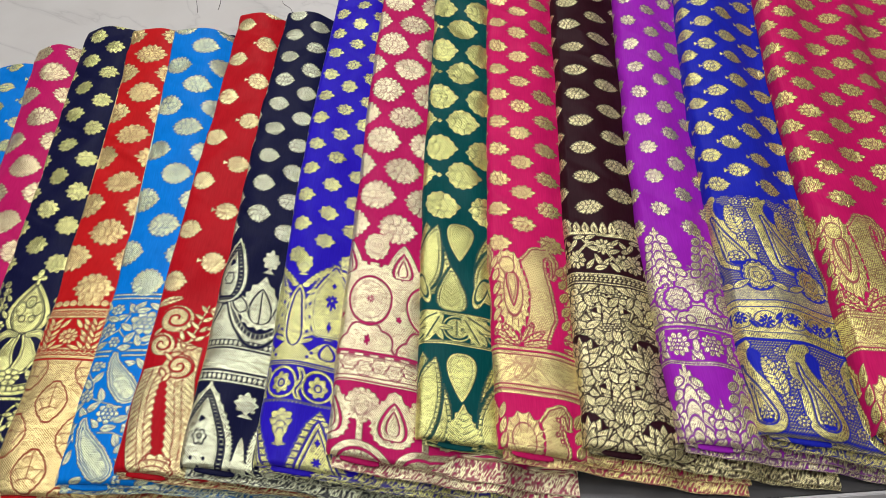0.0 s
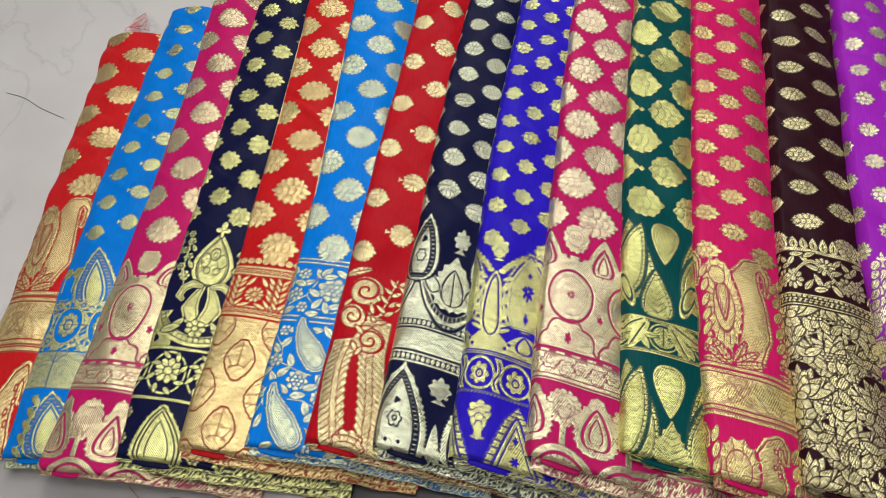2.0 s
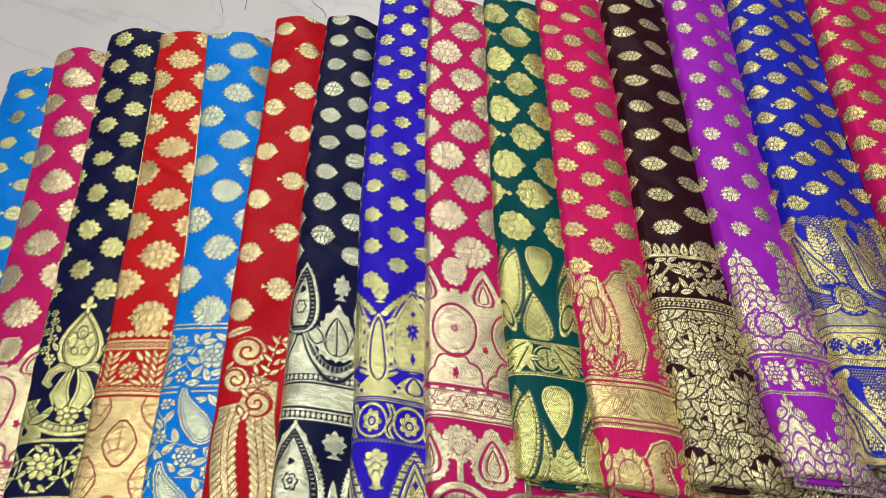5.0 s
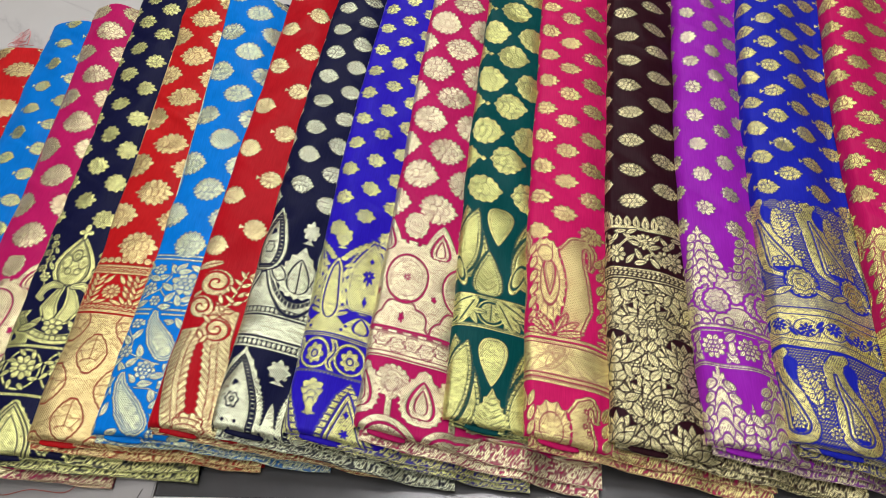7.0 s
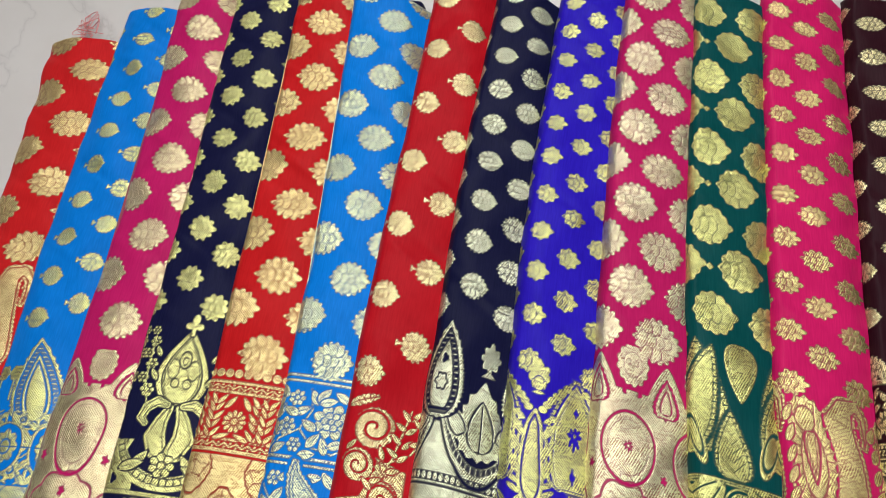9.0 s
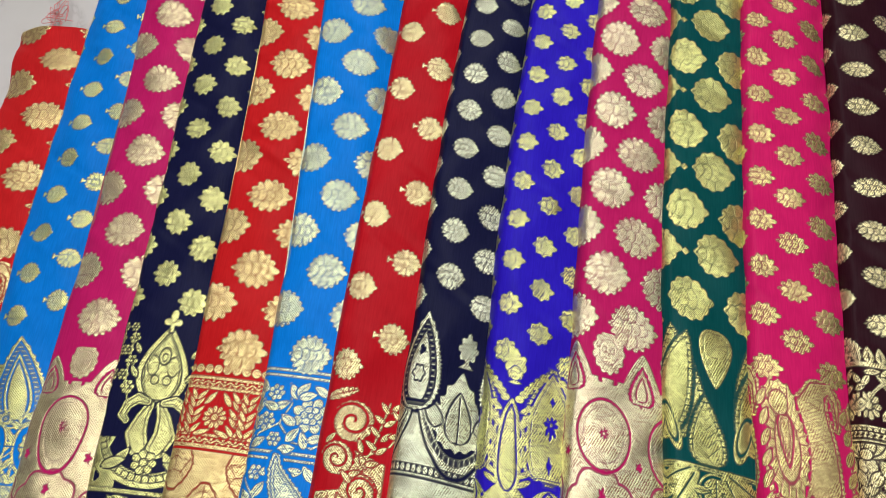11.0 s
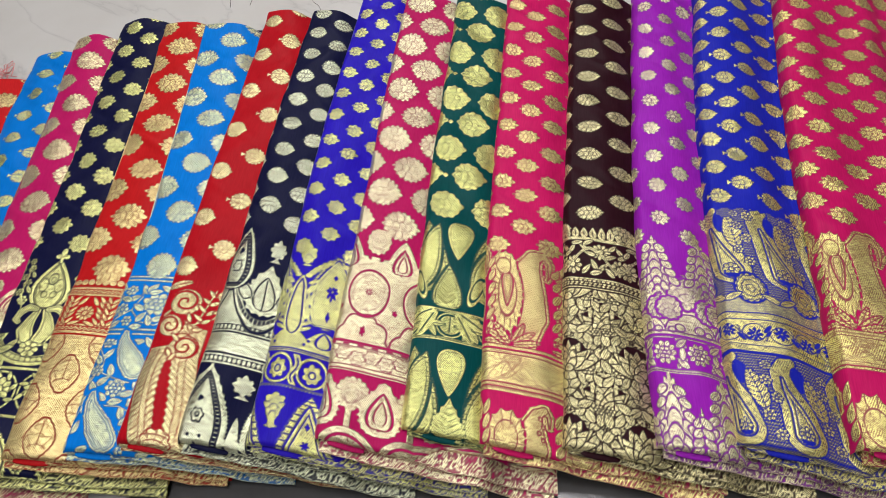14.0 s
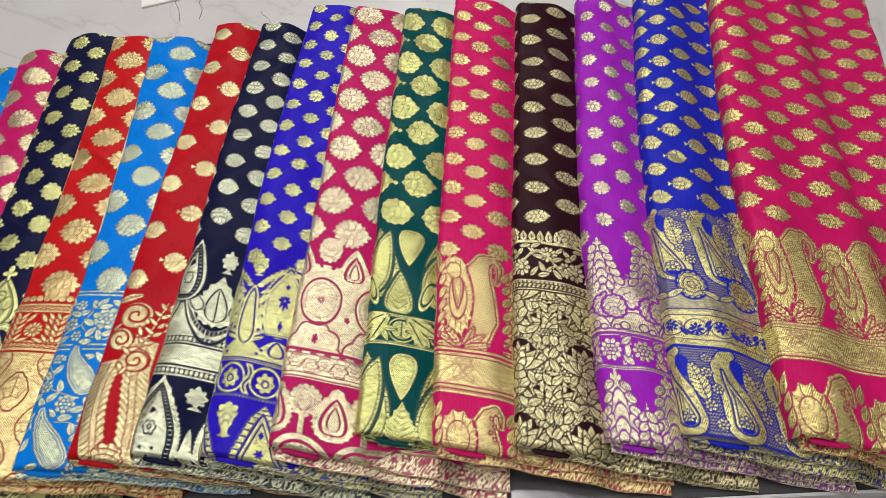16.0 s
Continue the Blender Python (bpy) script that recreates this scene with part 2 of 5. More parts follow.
def ell(x, y, a, b):
    return (np.hypot(x / a, y / b) - 1) * min(a, b)


def scallop(x, y, a, b, n, depth=0.18):
    th = np.arctan2(y / b, x / a)
    return (np.hypot(x / a, y / b) - (1 - depth + depth * np.abs(np.cos(n * th / 2)))) * min(a, b)


def almond(x, y, w, h, p=0.62):
    t = np.clip(y / h, 0, 1)
    prof = w * np.sin(np.pi * t ** p) ** 0.75
    return np.maximum(np.maximum((np.abs(x) - prof) * 0.85, -y), y - h)


def paisley(x, y, h, flip=1, curl=1.0):
    d = np.full_like(x, 1e3)
    for k in range(15):
        s = k / 14
        ang = 2.6 * max(0, s - 0.35) * curl
        px = flip * h * (0.10 * math.sin(3.0 * s) + 0.20 * math.sin(ang) * s)
        py = h * (0.27 + 0.62 * s - 0.10 * max(0, s - 0.7) * curl * 3)
        r = h * (0.27 * (1 - s) ** 0.8 + 0.045)
        d = np.minimum(d, np.hypot(x - px, y - py) - r)
    return d


def line(v, c, w):
    return np.abs(v - c) - w / 2


def ring(d, at, w):
    return np.abs(d + at) - w / 2


def beads(L, y0, pitch, r, x0=0.0, value=1.0):
    tx, ty = L.tile(pitch, x0, y0)
    L.put(np.hypot(tx, ty) - r, value)


def bead_rim(x, y, d, at, pitch):
    """Holes strung along the outline d = -at."""
    s = np.arctan2(y, x)
    return np.maximum(ring(d, at, pitch * 0.8), (np.abs((s * 14) % 1 - 0.5) - 0.33) * pitch)


def notched(d, x, y, n=26, depth=1.6, cy=0.0):
    """A leafy, toothed outline."""
    th = np.arctan2(y - cy, x)
    return d + depth * np.abs(np.sin(n * th / 2)) - depth * 0.4


def petal_rim(L, d, s, w=3.6, pitch=4.4):
    """A row of rounded petals along the inside of the outline d = 0."""
    wave = np.abs(np.sin(s * np.pi / pitch))
    L.cut(np.maximum(wave * 1.5 - 0.32, np.abs(d + w / 2 - 0.6) - w / 2 - 0.6), 0.95)
    L.cut(np.maximum(-d - 1.5 * wave, d - 0.8), 0.9)
    L.cut(ring(d, w, 0.3), 0.9)


def rosette(L, x, y, R, n=8, cut=True):
    L.put(scallop(x, y, R, R, n, 0.22))
    if cut:
        L.cut(ring(np.hypot(x, y) - R * 0.42, 0, 0.8))
        th = np.arctan2(y, x)
        L.cut(np.maximum(np.abs(np.sin(n * th / 2)) * np.hypot(x, y) * 0.35 - 0.28, R * 0.45 - np.hypot(x, y)) , 0.9)


def palmette(L, x, y, a, b):
    """A many petalled medallion with dark outlines between its petals."""
    inside = scallop(x, y, a - 1.0, b - 1.0, 12, 0.12)
    L.cut(scallop(x, y, a + 2.2, b + 2.2, 12, 0.10))
    L.put(scallop(x, y, a, b, 12, 0.14))
    r, th = np.hypot(x / a, (y + b * 0.55) / b), np.arctan2(x / a, (y + b * 0.55) / b)
    for rr, n in ((0.55, 4), (0.98, 5), (1.40, 7)):
        edge = rr * (0.88 + 0.12 * np.abs(np.cos(n * th)))
        L.cut(np.maximum((np.abs(r - edge) - 0.012) * a, inside))
        L.cut(np.maximum.reduce([np.abs(np.sin(n * th)) / n * r * a - 0.12, (r - edge) * a, (edge - 0.40 - r) * a, inside]))


def jaal(L, y0, y1, px=30.0, py=34.0, value=1.0):
    """Creeper of leaves and small blossoms, thread on thread."""
    band = np.maximum(y0 - L.y, L.y - y1)
    row = np.floor((L.y - y0) / (py / 2))
    tx = (L.x + row * px / 2 + px / 2) % px - px / 2
    ty = (L.y - y0) % (py / 2) - py / 4
    L.put(np.maximum(scallop(tx, ty, px * 0.25, px * 0.25, 7, 0.25), band), value)
    L.cut(np.maximum(ring(np.hypot(tx, ty) - px * 0.085, 0, 0.9), band))
    for sx, sy, a in ((0.32, 0.10, 35), (-0.32, 0.12, -35), (0.34, -0.14, -40), (-0.34, -0.12, 40), (0.5, 0.0, 90)):
        qx, qy = turn(tx - sx * px, ty - sy * py, a)
        d = ell(qx, qy, px * 0.21, px * 0.085)
        L.put(np.maximum(d, band), value)
        L.cut(np.maximum.reduce([line(qy, 0, 0.2), d + 1.0, band]), 0.7)
    stem = np.abs(L.y - y0 - py / 2 * np.round((L.y - y0) / (py / 2)) + 1.5 * np.sin(L.x * 2 * np.pi / px * 2)) - 0.55
    L.put(np.maximum(stem, band), value)


def rule(L, y, w=1.6, dotted=0.0):
    L.put(line(L.y, y, w))
    if dotted:
        L.cut(line(L.y, y, w + 2 * dotted + 2.5) * 1.0, 0.0)
        beads(L, y - w / 2 - dotted, dotted * 2.1, dotted * 0.8)
        beads(L, y + w / 2 + dotted, dotted * 2.1, dotted * 0.8)


def field(L, y0, y1, value=1.0):
    L.put(np.maximum(y0 - L.y, L.y - y1), value)


def dotted(L, y0, y1):
    """Silk ground pricked all over with metal thread."""
    row = np.floor(L.y / 1.5)
    tx, ty = (L.x + 1.1 * row) % 2.2 - 1.1, L.y % 1.5 - 0.75
    L.put(np.maximum(np.hypot(tx, ty * 1.3) - 0.66, np.maximum(y0 - L.y, L.y - y1)), 0.85)


# butis: one small blossom each, root at one side, tip across the fold
def leaf_blossom(x, y, a, b, n, deep, point, tail, rings):
    """A toothed blossom of overlapping petals, each with a dark outline."""
    th = np.arctan2(y / b, x / a)
    r = np.hypot(x / a, y / b)
    deep = deep + 0.07
    d = (r - (1.02 - deep + deep * np.abs(np.cos(n * th)) + point * np.exp(-(th / 0.26) ** 2) + tail * np.exp(-((np.abs(th) - np.pi) / 0.13) ** 2))) * min(a, b)
    q, ph = np.hypot(x / a + 0.95, y / b * 0.9), np.arctan2(y / b * 0.9, x / a + 0.95)
    veins = np.full_like(x, 9.0)
    inner = 0.0
    for rr, k in rings:
        edge = rr * (0.86 + 0.14 * np.abs(np.cos(k * ph)))
        veins = np.minimum(veins, np.abs(q - edge) * b - 0.20)
        veins = np.minimum(veins, np.maximum.reduce([np.abs(np.cos(k * ph)) / k * q * b - 0.16, (q - edge) * b, (inner - q) * b]))
        inner = rr
    return d, veins


def buti_lotus(x, y, a, b):
    return leaf_blossom(x, y, a, b, 9, 0.10, 0.16, 0.08, ((0.55, 2), (0.95, 4), (1.32, 6), (1.66, 9)))


def buti_petal(x, y, a, b):
    return leaf_blossom(x, y, a, b, 5, 0.20, 0.10, 0.06, ((0.62, 2), (1.15, 4)))


def buti_fish(x, y, a, b):
    d, veins = leaf_blossom(x - a * 0.1, y, a * 0.9, b, 8, 0.13, 0.20, 0.0, ((0.50, 2), (0.90, 4), (1.32, 5)))
    stalk = np.maximum(np.abs(y) - 1.0, np.abs(x + a * 0.95) - a * 0.16)
    foot = np.maximum(np.abs(y) - 2.4, np.abs(x + a * 1.08) - 0.7)
    return np.minimum(d, np.minimum(stalk, foot)), veins


def buti_rose(x, y, a, b):
    return leaf_blossom(x, y, a, b, 7, 0.13, 0.14, 0.14, ((0.45, 2), (0.85, 3), (1.25, 5), (1.62, 7)))


def buti_dahlia(x, y, a, b):
    return leaf_blossom(x, y, a, b, 5, 0.20, 0.14, 0.08, ((0.55, 2), (1.0, 4), (1.42, 5)))


def buti_sprig(x, y, a, b):
    return leaf_blossom(x, y, a, b, 4, 0.17, 0.20, 0.10, ((0.7, 2), (1.25, 3)))


def buti_bloom(x, y, a, b):
    return leaf_blossom(x, y, a, b, 6, 0.05, 0.20, 0.10, ((0.50, 2), (0.95, 3), (1.38, 4)))


def buti_tree(x, y, a, b):
    d, veins = leaf_blossom(y - b * 0.15, x, b * 0.95, a, 4, 0.24, 0.16, 0.0, ((0.7, 2), (1.2, 3)))
    foot = np.maximum(np.abs(x) + (y + b * 0.75) * 0.9 - 1.0, np.maximum(-(y + b * 1.15), y + b * 0.6))
    return np.minimum(d, foot * 0.7), veins


def butis(L, shape, cols, a, b, ymin, stretch=0.0):
    """cols: (x of the column, a y of it, pitch)."""
    for cx, cy, p in cols:
        k = np.round((L.y - cy) / p)
        ty = L.y - cy - k * p
        tx = L.x - cx - stretch * (L.y - cy)
        d, veins = shape(tx, ty, a, b)
        d = np.where(cy + k * p > ymin, d, 9.0)
        L.put(d)
        L.cut(np.maximum(veins - 0.02, d + 0.6), 0.85)


# pallus: the metal thread end piece of each saree
def chain(x, y, knots):
    """Distance to a swelling, curving band through (x, y, radius) knots."""
    d = np.full_like(x, 1e3)
    for (ax, ay, ar), (bx, by, br) in zip(knots, knots[1:]):
        dx, dy = bx - ax, by - ay
        t = np.clip(((x - ax) * dx + (y - ay) * dy) / (dx * dx + dy * dy), 0, 1)
        d = np.minimum(d, np.hypot(x - ax - t * dx, y - ay - t * dy) - ar - (br - ar) * t)
    return d


def repeats(L, P):
    """The cloth shifted by whole repeats, so that a motif may overlap its neighbour."""
    return [(L.x - n * P, L.y) for n in range(int(np.floor(L.x.min() / P)) - 1, int(np.ceil(L.x.max() / P)) + 1)]


def leaf(L, x, y, cx, cy, lean, half, width, rib=True):
    """One pointed leaf with a dark outline and a midrib; lean is the way it points, from straight along the cloth."""
    qx, qy = turn(x - cx, y - cy, -lean)
    t = np.clip((qy + half) / (2 * half), 0, 1)
    d = np.maximum(np.abs(qx) - width * np.sin(np.pi * t ** 0.8) ** 0.8, np.abs(qy) - half) * 0.9
    L.cut(d - 0.8); L.put(d)
    if rib:
        L.cut(np.maximum(line(qx, 0, 0.3), d + 0.9), 0.8)


def daisy(L, x, y, cx, cy, R, n=8, start=0.0):
    """An open flower of separate petals round an eye."""
    r, th = np.hypot(x - cx, y - cy), np.arctan2(y - cy, x - cx) + start
    edge = R * (0.72 + 0.28 * np.abs(np.cos(n * th / 2)))
    L.cut(r - edge - 0.9); L.put(r - edge)
    L.cut(np.maximum.reduce([np.abs(np.sin(n * th / 2 + np.pi / 2)) * r * 2 / n - 0.3, R * 0.34 - r, r - edge]), 0.9)
    L.cut(np.abs(r - R * 0.33) - 0.35, 0.9)


def fern(L, x, y, cx, cy, lean, half, width, n=9):
    """A plume: two rows of rounded leaflets on a stalk."""
    qx, qy = turn(x - cx, y - cy, -lean)
    t = np.clip((qy + half) / (2 * half), 0, 1)
    d = np.maximum(np.abs(qx) - width * np.sin(np.pi * (0.08 + 0.88 * t)) ** 0.7, np.abs(qy) - half)
    s = np.abs(np.sin((qy - np.abs(qx) * 0.7) * np.pi * n / (2 * half)))
    L.cut(d - 0.8); L.put(d + 1.0 * (1 - s))
    L.cut(np.maximum(s * 1.7 - 0.32, d), 0.95); L.cut(np.maximum(line(qx, 0, 0.5), d), 0.9)


def lotus(L, x, y, cx, cy, R):
    """An opening lotus: three fans of outlined petals over a small cup."""
    d = ell(x - cx, y - cy - R * 0.5, R * 0.56, R * 0.58)
    L.cut(d - 1.0)
    for length, spread, n, w in ((1.0, 46, 5, 0.17), (0.86, 72, 6, 0.16), (0.66, 52, 4, 0.15), (0.44, 36, 3, 0.12)):
        for k in range(n):
            a = spread * (2 * k / (n - 1) - 1)
            h = R * length / 2
            leaf(L, x, y, cx + h * math.sin(radians(a)), cy + h * math.cos(radians(a)), a, h, R * w, False)
    e = ell(x - cx, y - cy, R * 0.16, R * 0.12)
    L.cut(e - 0.7); L.put(e)


def vine(L, x, y, points, w=1.2):
    L.put(chain(x, y, [(px, py, w / 2) for px, py in points]))


def rope(L, y, w=2.6, pitch=3.2):
    """A rule woven like a twisted cord."""
    L.cut(line(L.y, y, w + 1.6)); L.put(line(L.y, y, w))
    L.cut(np.maximum(np.abs(np.sin((L.x + (L.y - y) * 0.9) * np.pi / pitch)) * 1.2 - 0.3, line(L.y, y, w - 0.7)), 0.8)


def pallu_finial(L):
    """Tall bud finials on scrolled vases, a beaded crescent below, and rosettes in vine rings."""
    P = 66.0
    rope(L, 97, 3.0); rope(L, 50, 2.6)
    for x, y in repeats(L, P):
        ring_d = np.hypot(x - 43, (y - 143) * 0.98) - 37
        L.put(np.maximum(np.abs(ring_d) - 5.0, np.maximum(y - 134, 99 - y)))
        th = np.arctan2(y - 143, x - 43)
        L.cut(np.maximum(np.abs(np.sin(th * 24)) * 1.8 - 0.4, np.maximum(np.abs(ring_d + 1.2) - 2.0, y - 134)), 0.9)
        for o in (-3.6, 1.2):
            L.cut(np.maximum(np.abs(ring_d - o) - 0.3, y - 134), 0.9)
        L.put(np.maximum.reduce([ell(x - 43 - P / 2, y - 99, 15, 17), 99 - y]))
        L.cut(scallop(x - 43 - P / 2, y - 106, 2.6, 4.0, 3, 0.5)); 
        # bud
        t = np.clip((y - 158) / 64, 0, 1)
        d = np.maximum(np.abs(x - 42) - 18 * np.sin(np.pi * t ** 0.72) ** 0.9 - 0.8, np.maximum(158 - y, y - 223))
        L.cut(d - 1.2); L.put(d); L.cut(np.abs(d + 4.2) - 0.45, 0.9); L.cut(np.abs(d + 6.0) - 0.3, 0.8)
        inner = d + 7
        L.cut(np.maximum(ring(ell(x - 42, y - 198, 4.2, 7.0), 0, 0.6), inner), 0.9); L.cut(ring(ell(x - 42, y - 197, 1.8, 3.2), 0, 0.5), 0.8)
        for s in (-1, 1):
            L.cut(ring(ell(s * (x - 42) - 4.6, y - 179, 3.0, 3.6), 0, 0.6), 0.9)
            L.cut(np.maximum(ring(ell(s * (x - 42) - 7.5, y - 190, 4.0, 8.0), 0, 0.5), inner), 0.8)
            # scrolled vase half, and the curl outside it
            v = chain(s * (x - 42), y, ((4, 160, 3), (8, 150, 5), (10, 138, 7.5), (6, 128, 6.5)))
            L.cut(v - 0.9); L.put(v); L.cut(np.abs(v + 2.2) - 0.3, 0.8)
            v = chain(s * (x - 42), y, ((6, 162, 2.4), (14, 164, 3.8), (21, 159, 3.6), (24, 151, 3.2), (20, 147, 2.4)))
            L.cut(v - 0.9); L.put(v); L.cut(np.abs(v + 1.6) - 0.3, 0.8)
            for a in (35, 70):
                leaf(L, s * (x - 42), y, 12 + 0.13 * a, 116 + 0.10 * (70 - a), -a, 9, 3.4)
            for cx, cy, R in ((24, 172, 5.2), (29, 181, 4.6), (25, 192, 5.0), (30, 201, 4.6), (27, 211, 4.6), (29, 220, 3.6)):
                daisy(L, s * (x - 42), y, cx, cy, R, 6)
            vine(L, s * (x - 42), y, ((22, 160), (26, 176), (27, 196), (28, 216)), 1.0)
            leaf(L, s * (x - 42), y, 21, 184, 30, 5, 2.0); leaf(L, s * (x - 42), y, 22, 203, 30, 5, 2.0)
        daisy(L, x, y, 42, 118, 8.5, 7)
        tip = np.minimum.reduce([np.maximum(np.abs(x - 42) - 1.4, np.abs(y - 225) - 7), np.hypot(np.abs(x - 42) - 4, y - 226) - 2.8, ell(x - 42, y - 232, 2.8, 4.2)])
        L.cut(tip - 0.8); L.put(tip)
        # ring of vine with rosettes
        for cx in (29.0, 62.0):
            e = ell(x - cx, y - 74, 15, 19)
            L.put(np.abs(e) - 0.8); daisy(L, x, y, cx, 76, 11.5, 9)
            for a in range(8):
                leaf(L, x, y, cx + 13.5 * math.cos(a * 0.785 + 0.3), 74 + 17 * math.sin(a * 0.785 + 0.3), -math.degrees(a * 0.785 + 0.3) + 60, 4.6, 1.9, False)
        # toothed leaf at the hem
        d = almond(x - 36, y + 10, 22, 56, 0.55)
        L.put(notched(d, x - 36, y - 10, 34, 1.4)); L.cut(np.abs(d + 3.4) - 0.5, 0.9); L.cut(np.abs(d + 6.2) - 0.4, 0.9); L.cut(np.abs(d + 11) - 0.4, 0.8)
        for k in range(4):
            daisy(L, x, y, 66 + (k % 2) * 5, 4 + 11 * k, 5, 6)


def hex_leaf(L, x, y, cx, cy, a=13.5, b=20.0):
    """A pointed medallion drawn in the silk on the metal ground, veined like a leaf."""
    qx, qy = x - cx, y - cy
    d = (((np.abs(qx) / a) ** 1.5 + (np.abs(qy) / b) ** 1.5) ** 0.667 - 1) * a
    d = d + 0.8 * np.abs(np.sin(np.arctan2(qy, qx) * 9))
    L.cut(np.abs(d) - 0.5, 0.85)
    th, r = np.arctan2(qx, qy + b * 0.8), np.hypot(qx, qy + b * 0.8)
    for rr in (11, 20, 29):
        L.cut(np.maximum(np.abs(r - rr * (0.9 + 0.1 * np.abs(np.cos(6 * th)))) - 0.35, d + 1.6), 0.75)
    L.cut(np.maximum.reduce([np.abs(np.sin(6 * th)) * r / 6 - 0.3, d + 1.6, 9 - r]), 0.75)


def pallu_gilded(L):
    """A full metal ground with veined leaf medallions, under ropes, a flower band and a row of knobs."""
    field(L, -60, 119)
    L.cut(np.maximum(np.abs(np.sin((L.y + np.abs((L.x % 5.2) - 2.6) * 1.1) * np.pi / 2.6)) - 0.24, L.y - 118), 0.42)
    for x, y in repeats(L, 50.0):
        for cx, cy in ((34, 78), (34, 17), (9, 48), (9, 109), (9, -13)):
            L.put(np.maximum(np.abs(x - cx) - 13, np.abs(y - cy) - 19) + 99 * (cy > 100)); hex_leaf(L, x, y, cx, cy)
    L.cut(np.maximum(118.5 - L.y, L.y - 400))
    for y0 in (121.5, 129.5, 164.5, 172.0):
        rope(L, y0, 2.2, 2.6)
    for y0 in (125.5, 168.2):
        L.put(line(L.y, y0 + 1.2 * np.sin(L.x * 0.75), 1.3)); beads(L, y0 - 1.4, 8.4, 0.9, 2.1); beads(L, y0 + 1.4, 8.4, 0.9, 6.3)
    for x, y in repeats(L, 38.0):
        daisy(L, x, y, 30, 143, 8.5, 11)
        vine(L, x, y, ((11, 132), (14, 142), (11, 152), (17, 161))); vine(L, x, y, ((49, 134), (45, 144), (49, 154), (43, 161)))
        for s in (-1, 1):
            for k in range(5):
                leaf(L, s * (x - 30), y, 12.5 + 1.2 * (k % 2), 134 + 6.2 * k, -40, 5.2, 1.5, False); leaf(L, s * (x - 30), y, 18.5, 134 + 6.2 * k, 30, 4.6, 1.4, False)
            leaf(L, s * (x - 30), y, 6, 157, -35, 6, 1.9, False); leaf(L, s * (x - 30), y, 7, 131.5, -70, 6, 1.7, False)
    tx, ty = L.tile(7.2, 3.0, 178.8)
    L.put(np.hypot(tx, ty) - 3.2); L.cut(np.abs(np.hypot(tx, ty - 0.4) - 1.6) - 0.25, 0.6)


def tilted_paisley(L, x, y, cx, cy, lean, k=1.0):
    """A slim paisley with a leafy rim, a veined heart and a curled tip."""
    qx, qy = turn(x - cx, y - cy, -lean)
    d = chain(qx, qy, [(a * k, b * k, r * k) for a, b, r in ((0, -12, 8), (0.5, -2, 8.4), (1.5, 8, 6.2), (3.5, 16, 3.8), (7, 21, 2.2))])
    th = np.arctan2(qx, qy)
    L.cut(d - 2.4); L.put(d + 0.9 * np.abs(np.sin(qy * 0.85)) - 0.5); L.cut(np.abs(d + 2.0) - 0.32, 0.9); L.cut(np.abs(d + 4.2) - 0.28, 0.8)
    L.cut(np.maximum(np.abs(np.sin((qy + np.abs(qx)) * 1.1)) * 1.4 - 0.3, d + 4.8), 0.6)


def pallu_blossom(L):
    """Silvery creepers, tilted paisleys and open flowers between thin cord rules on sky blue."""
    rope(L, 176.0, 1.8, 2.6); rope(L, 171.5, 1.8, 2.6); rope(L, 116.0, 1.8, 2.6); rope(L, 111.5, 1.8, 2.6)
    for x, y in repeats(L, 52.0):
        daisy(L, x, y, 43, 144, 13.5, 8, 0.3); daisy(L, x, y, 43, 144, 7.0, 6)
        daisy(L, x, y, 15, 158, 6.2, 7); daisy(L, x, y, 12, 137, 6.6, 7); daisy(L, x, y, 20, 125, 5.2, 6)
        vine(L, x, y, ((4, 120), (8, 128), (22, 136), (28, 150), (24, 166)), 1.1); vine(L, x, y, ((22, 136), (33, 124), (48, 121), (56, 126)), 1.1)
        for cx, cy, a in ((28, 160, -30), (21, 149, 60), (28, 139, -60), (33, 129, 40), (41, 126, -20), (30, 119, 80), (50, 128, 70), (34, 163, 40), (47, 163, -60), (55, 156, 20), (5, 148, 30), (4, 163, -40), (8, 122, 60), (13, 148, -70), (38, 158, 70), (56, 136, -30)):
            leaf(L, x, y, cx, cy, a, 6.4, 3.1)
    for x, y in repeats(L, 50.0):
        daisy(L, x, y, 33, 56, 9.0, 8); daisy(L, x, y, 33, 56, 5.0, 6); daisy(L, x, y, 11, 72, 6.4, 7); daisy(L, x, y, 52, 44, 6.2, 7); daisy(L, x, y, 11, 101, 5.4, 6); daisy(L, x, y, 50, 4, 6, 7)
        for cx, cy, a in ((16, 90, 30), (8, 84, -40), (20, 103, 70), (44, 68, 40), (50, 60, -30), (20, 62, 50), (12, 57, -30), (22, 48, -60), (45, 52, 70), (8, 44, 40), (12, 34, -50), (44, 34, -20), (50, 28, 50), (8, 20, 20), (46, 16, -60), (20, 1, 60), (36, 44, 80), (24, 73, -20), (38, 104, 80), (48, 104, -40), (5, 62, 60), (40, 2, -40)):
            leaf(L, x, y, cx, cy, a, 6.4, 3.1)
        vine(L, x, y, ((4, 96), (14, 84), (16, 70), (26, 66), (42, 62), (52, 70)), 0.9); vine(L, x, y, ((4, 28), (12, 44), (26, 40), (40, 40), (50, 36)), 0.9)
        tilted_paisley(L, x, y, 34, 87, -40, 1.25); tilted_paisley(L, x, y, 26, 22, -40, 1.35)


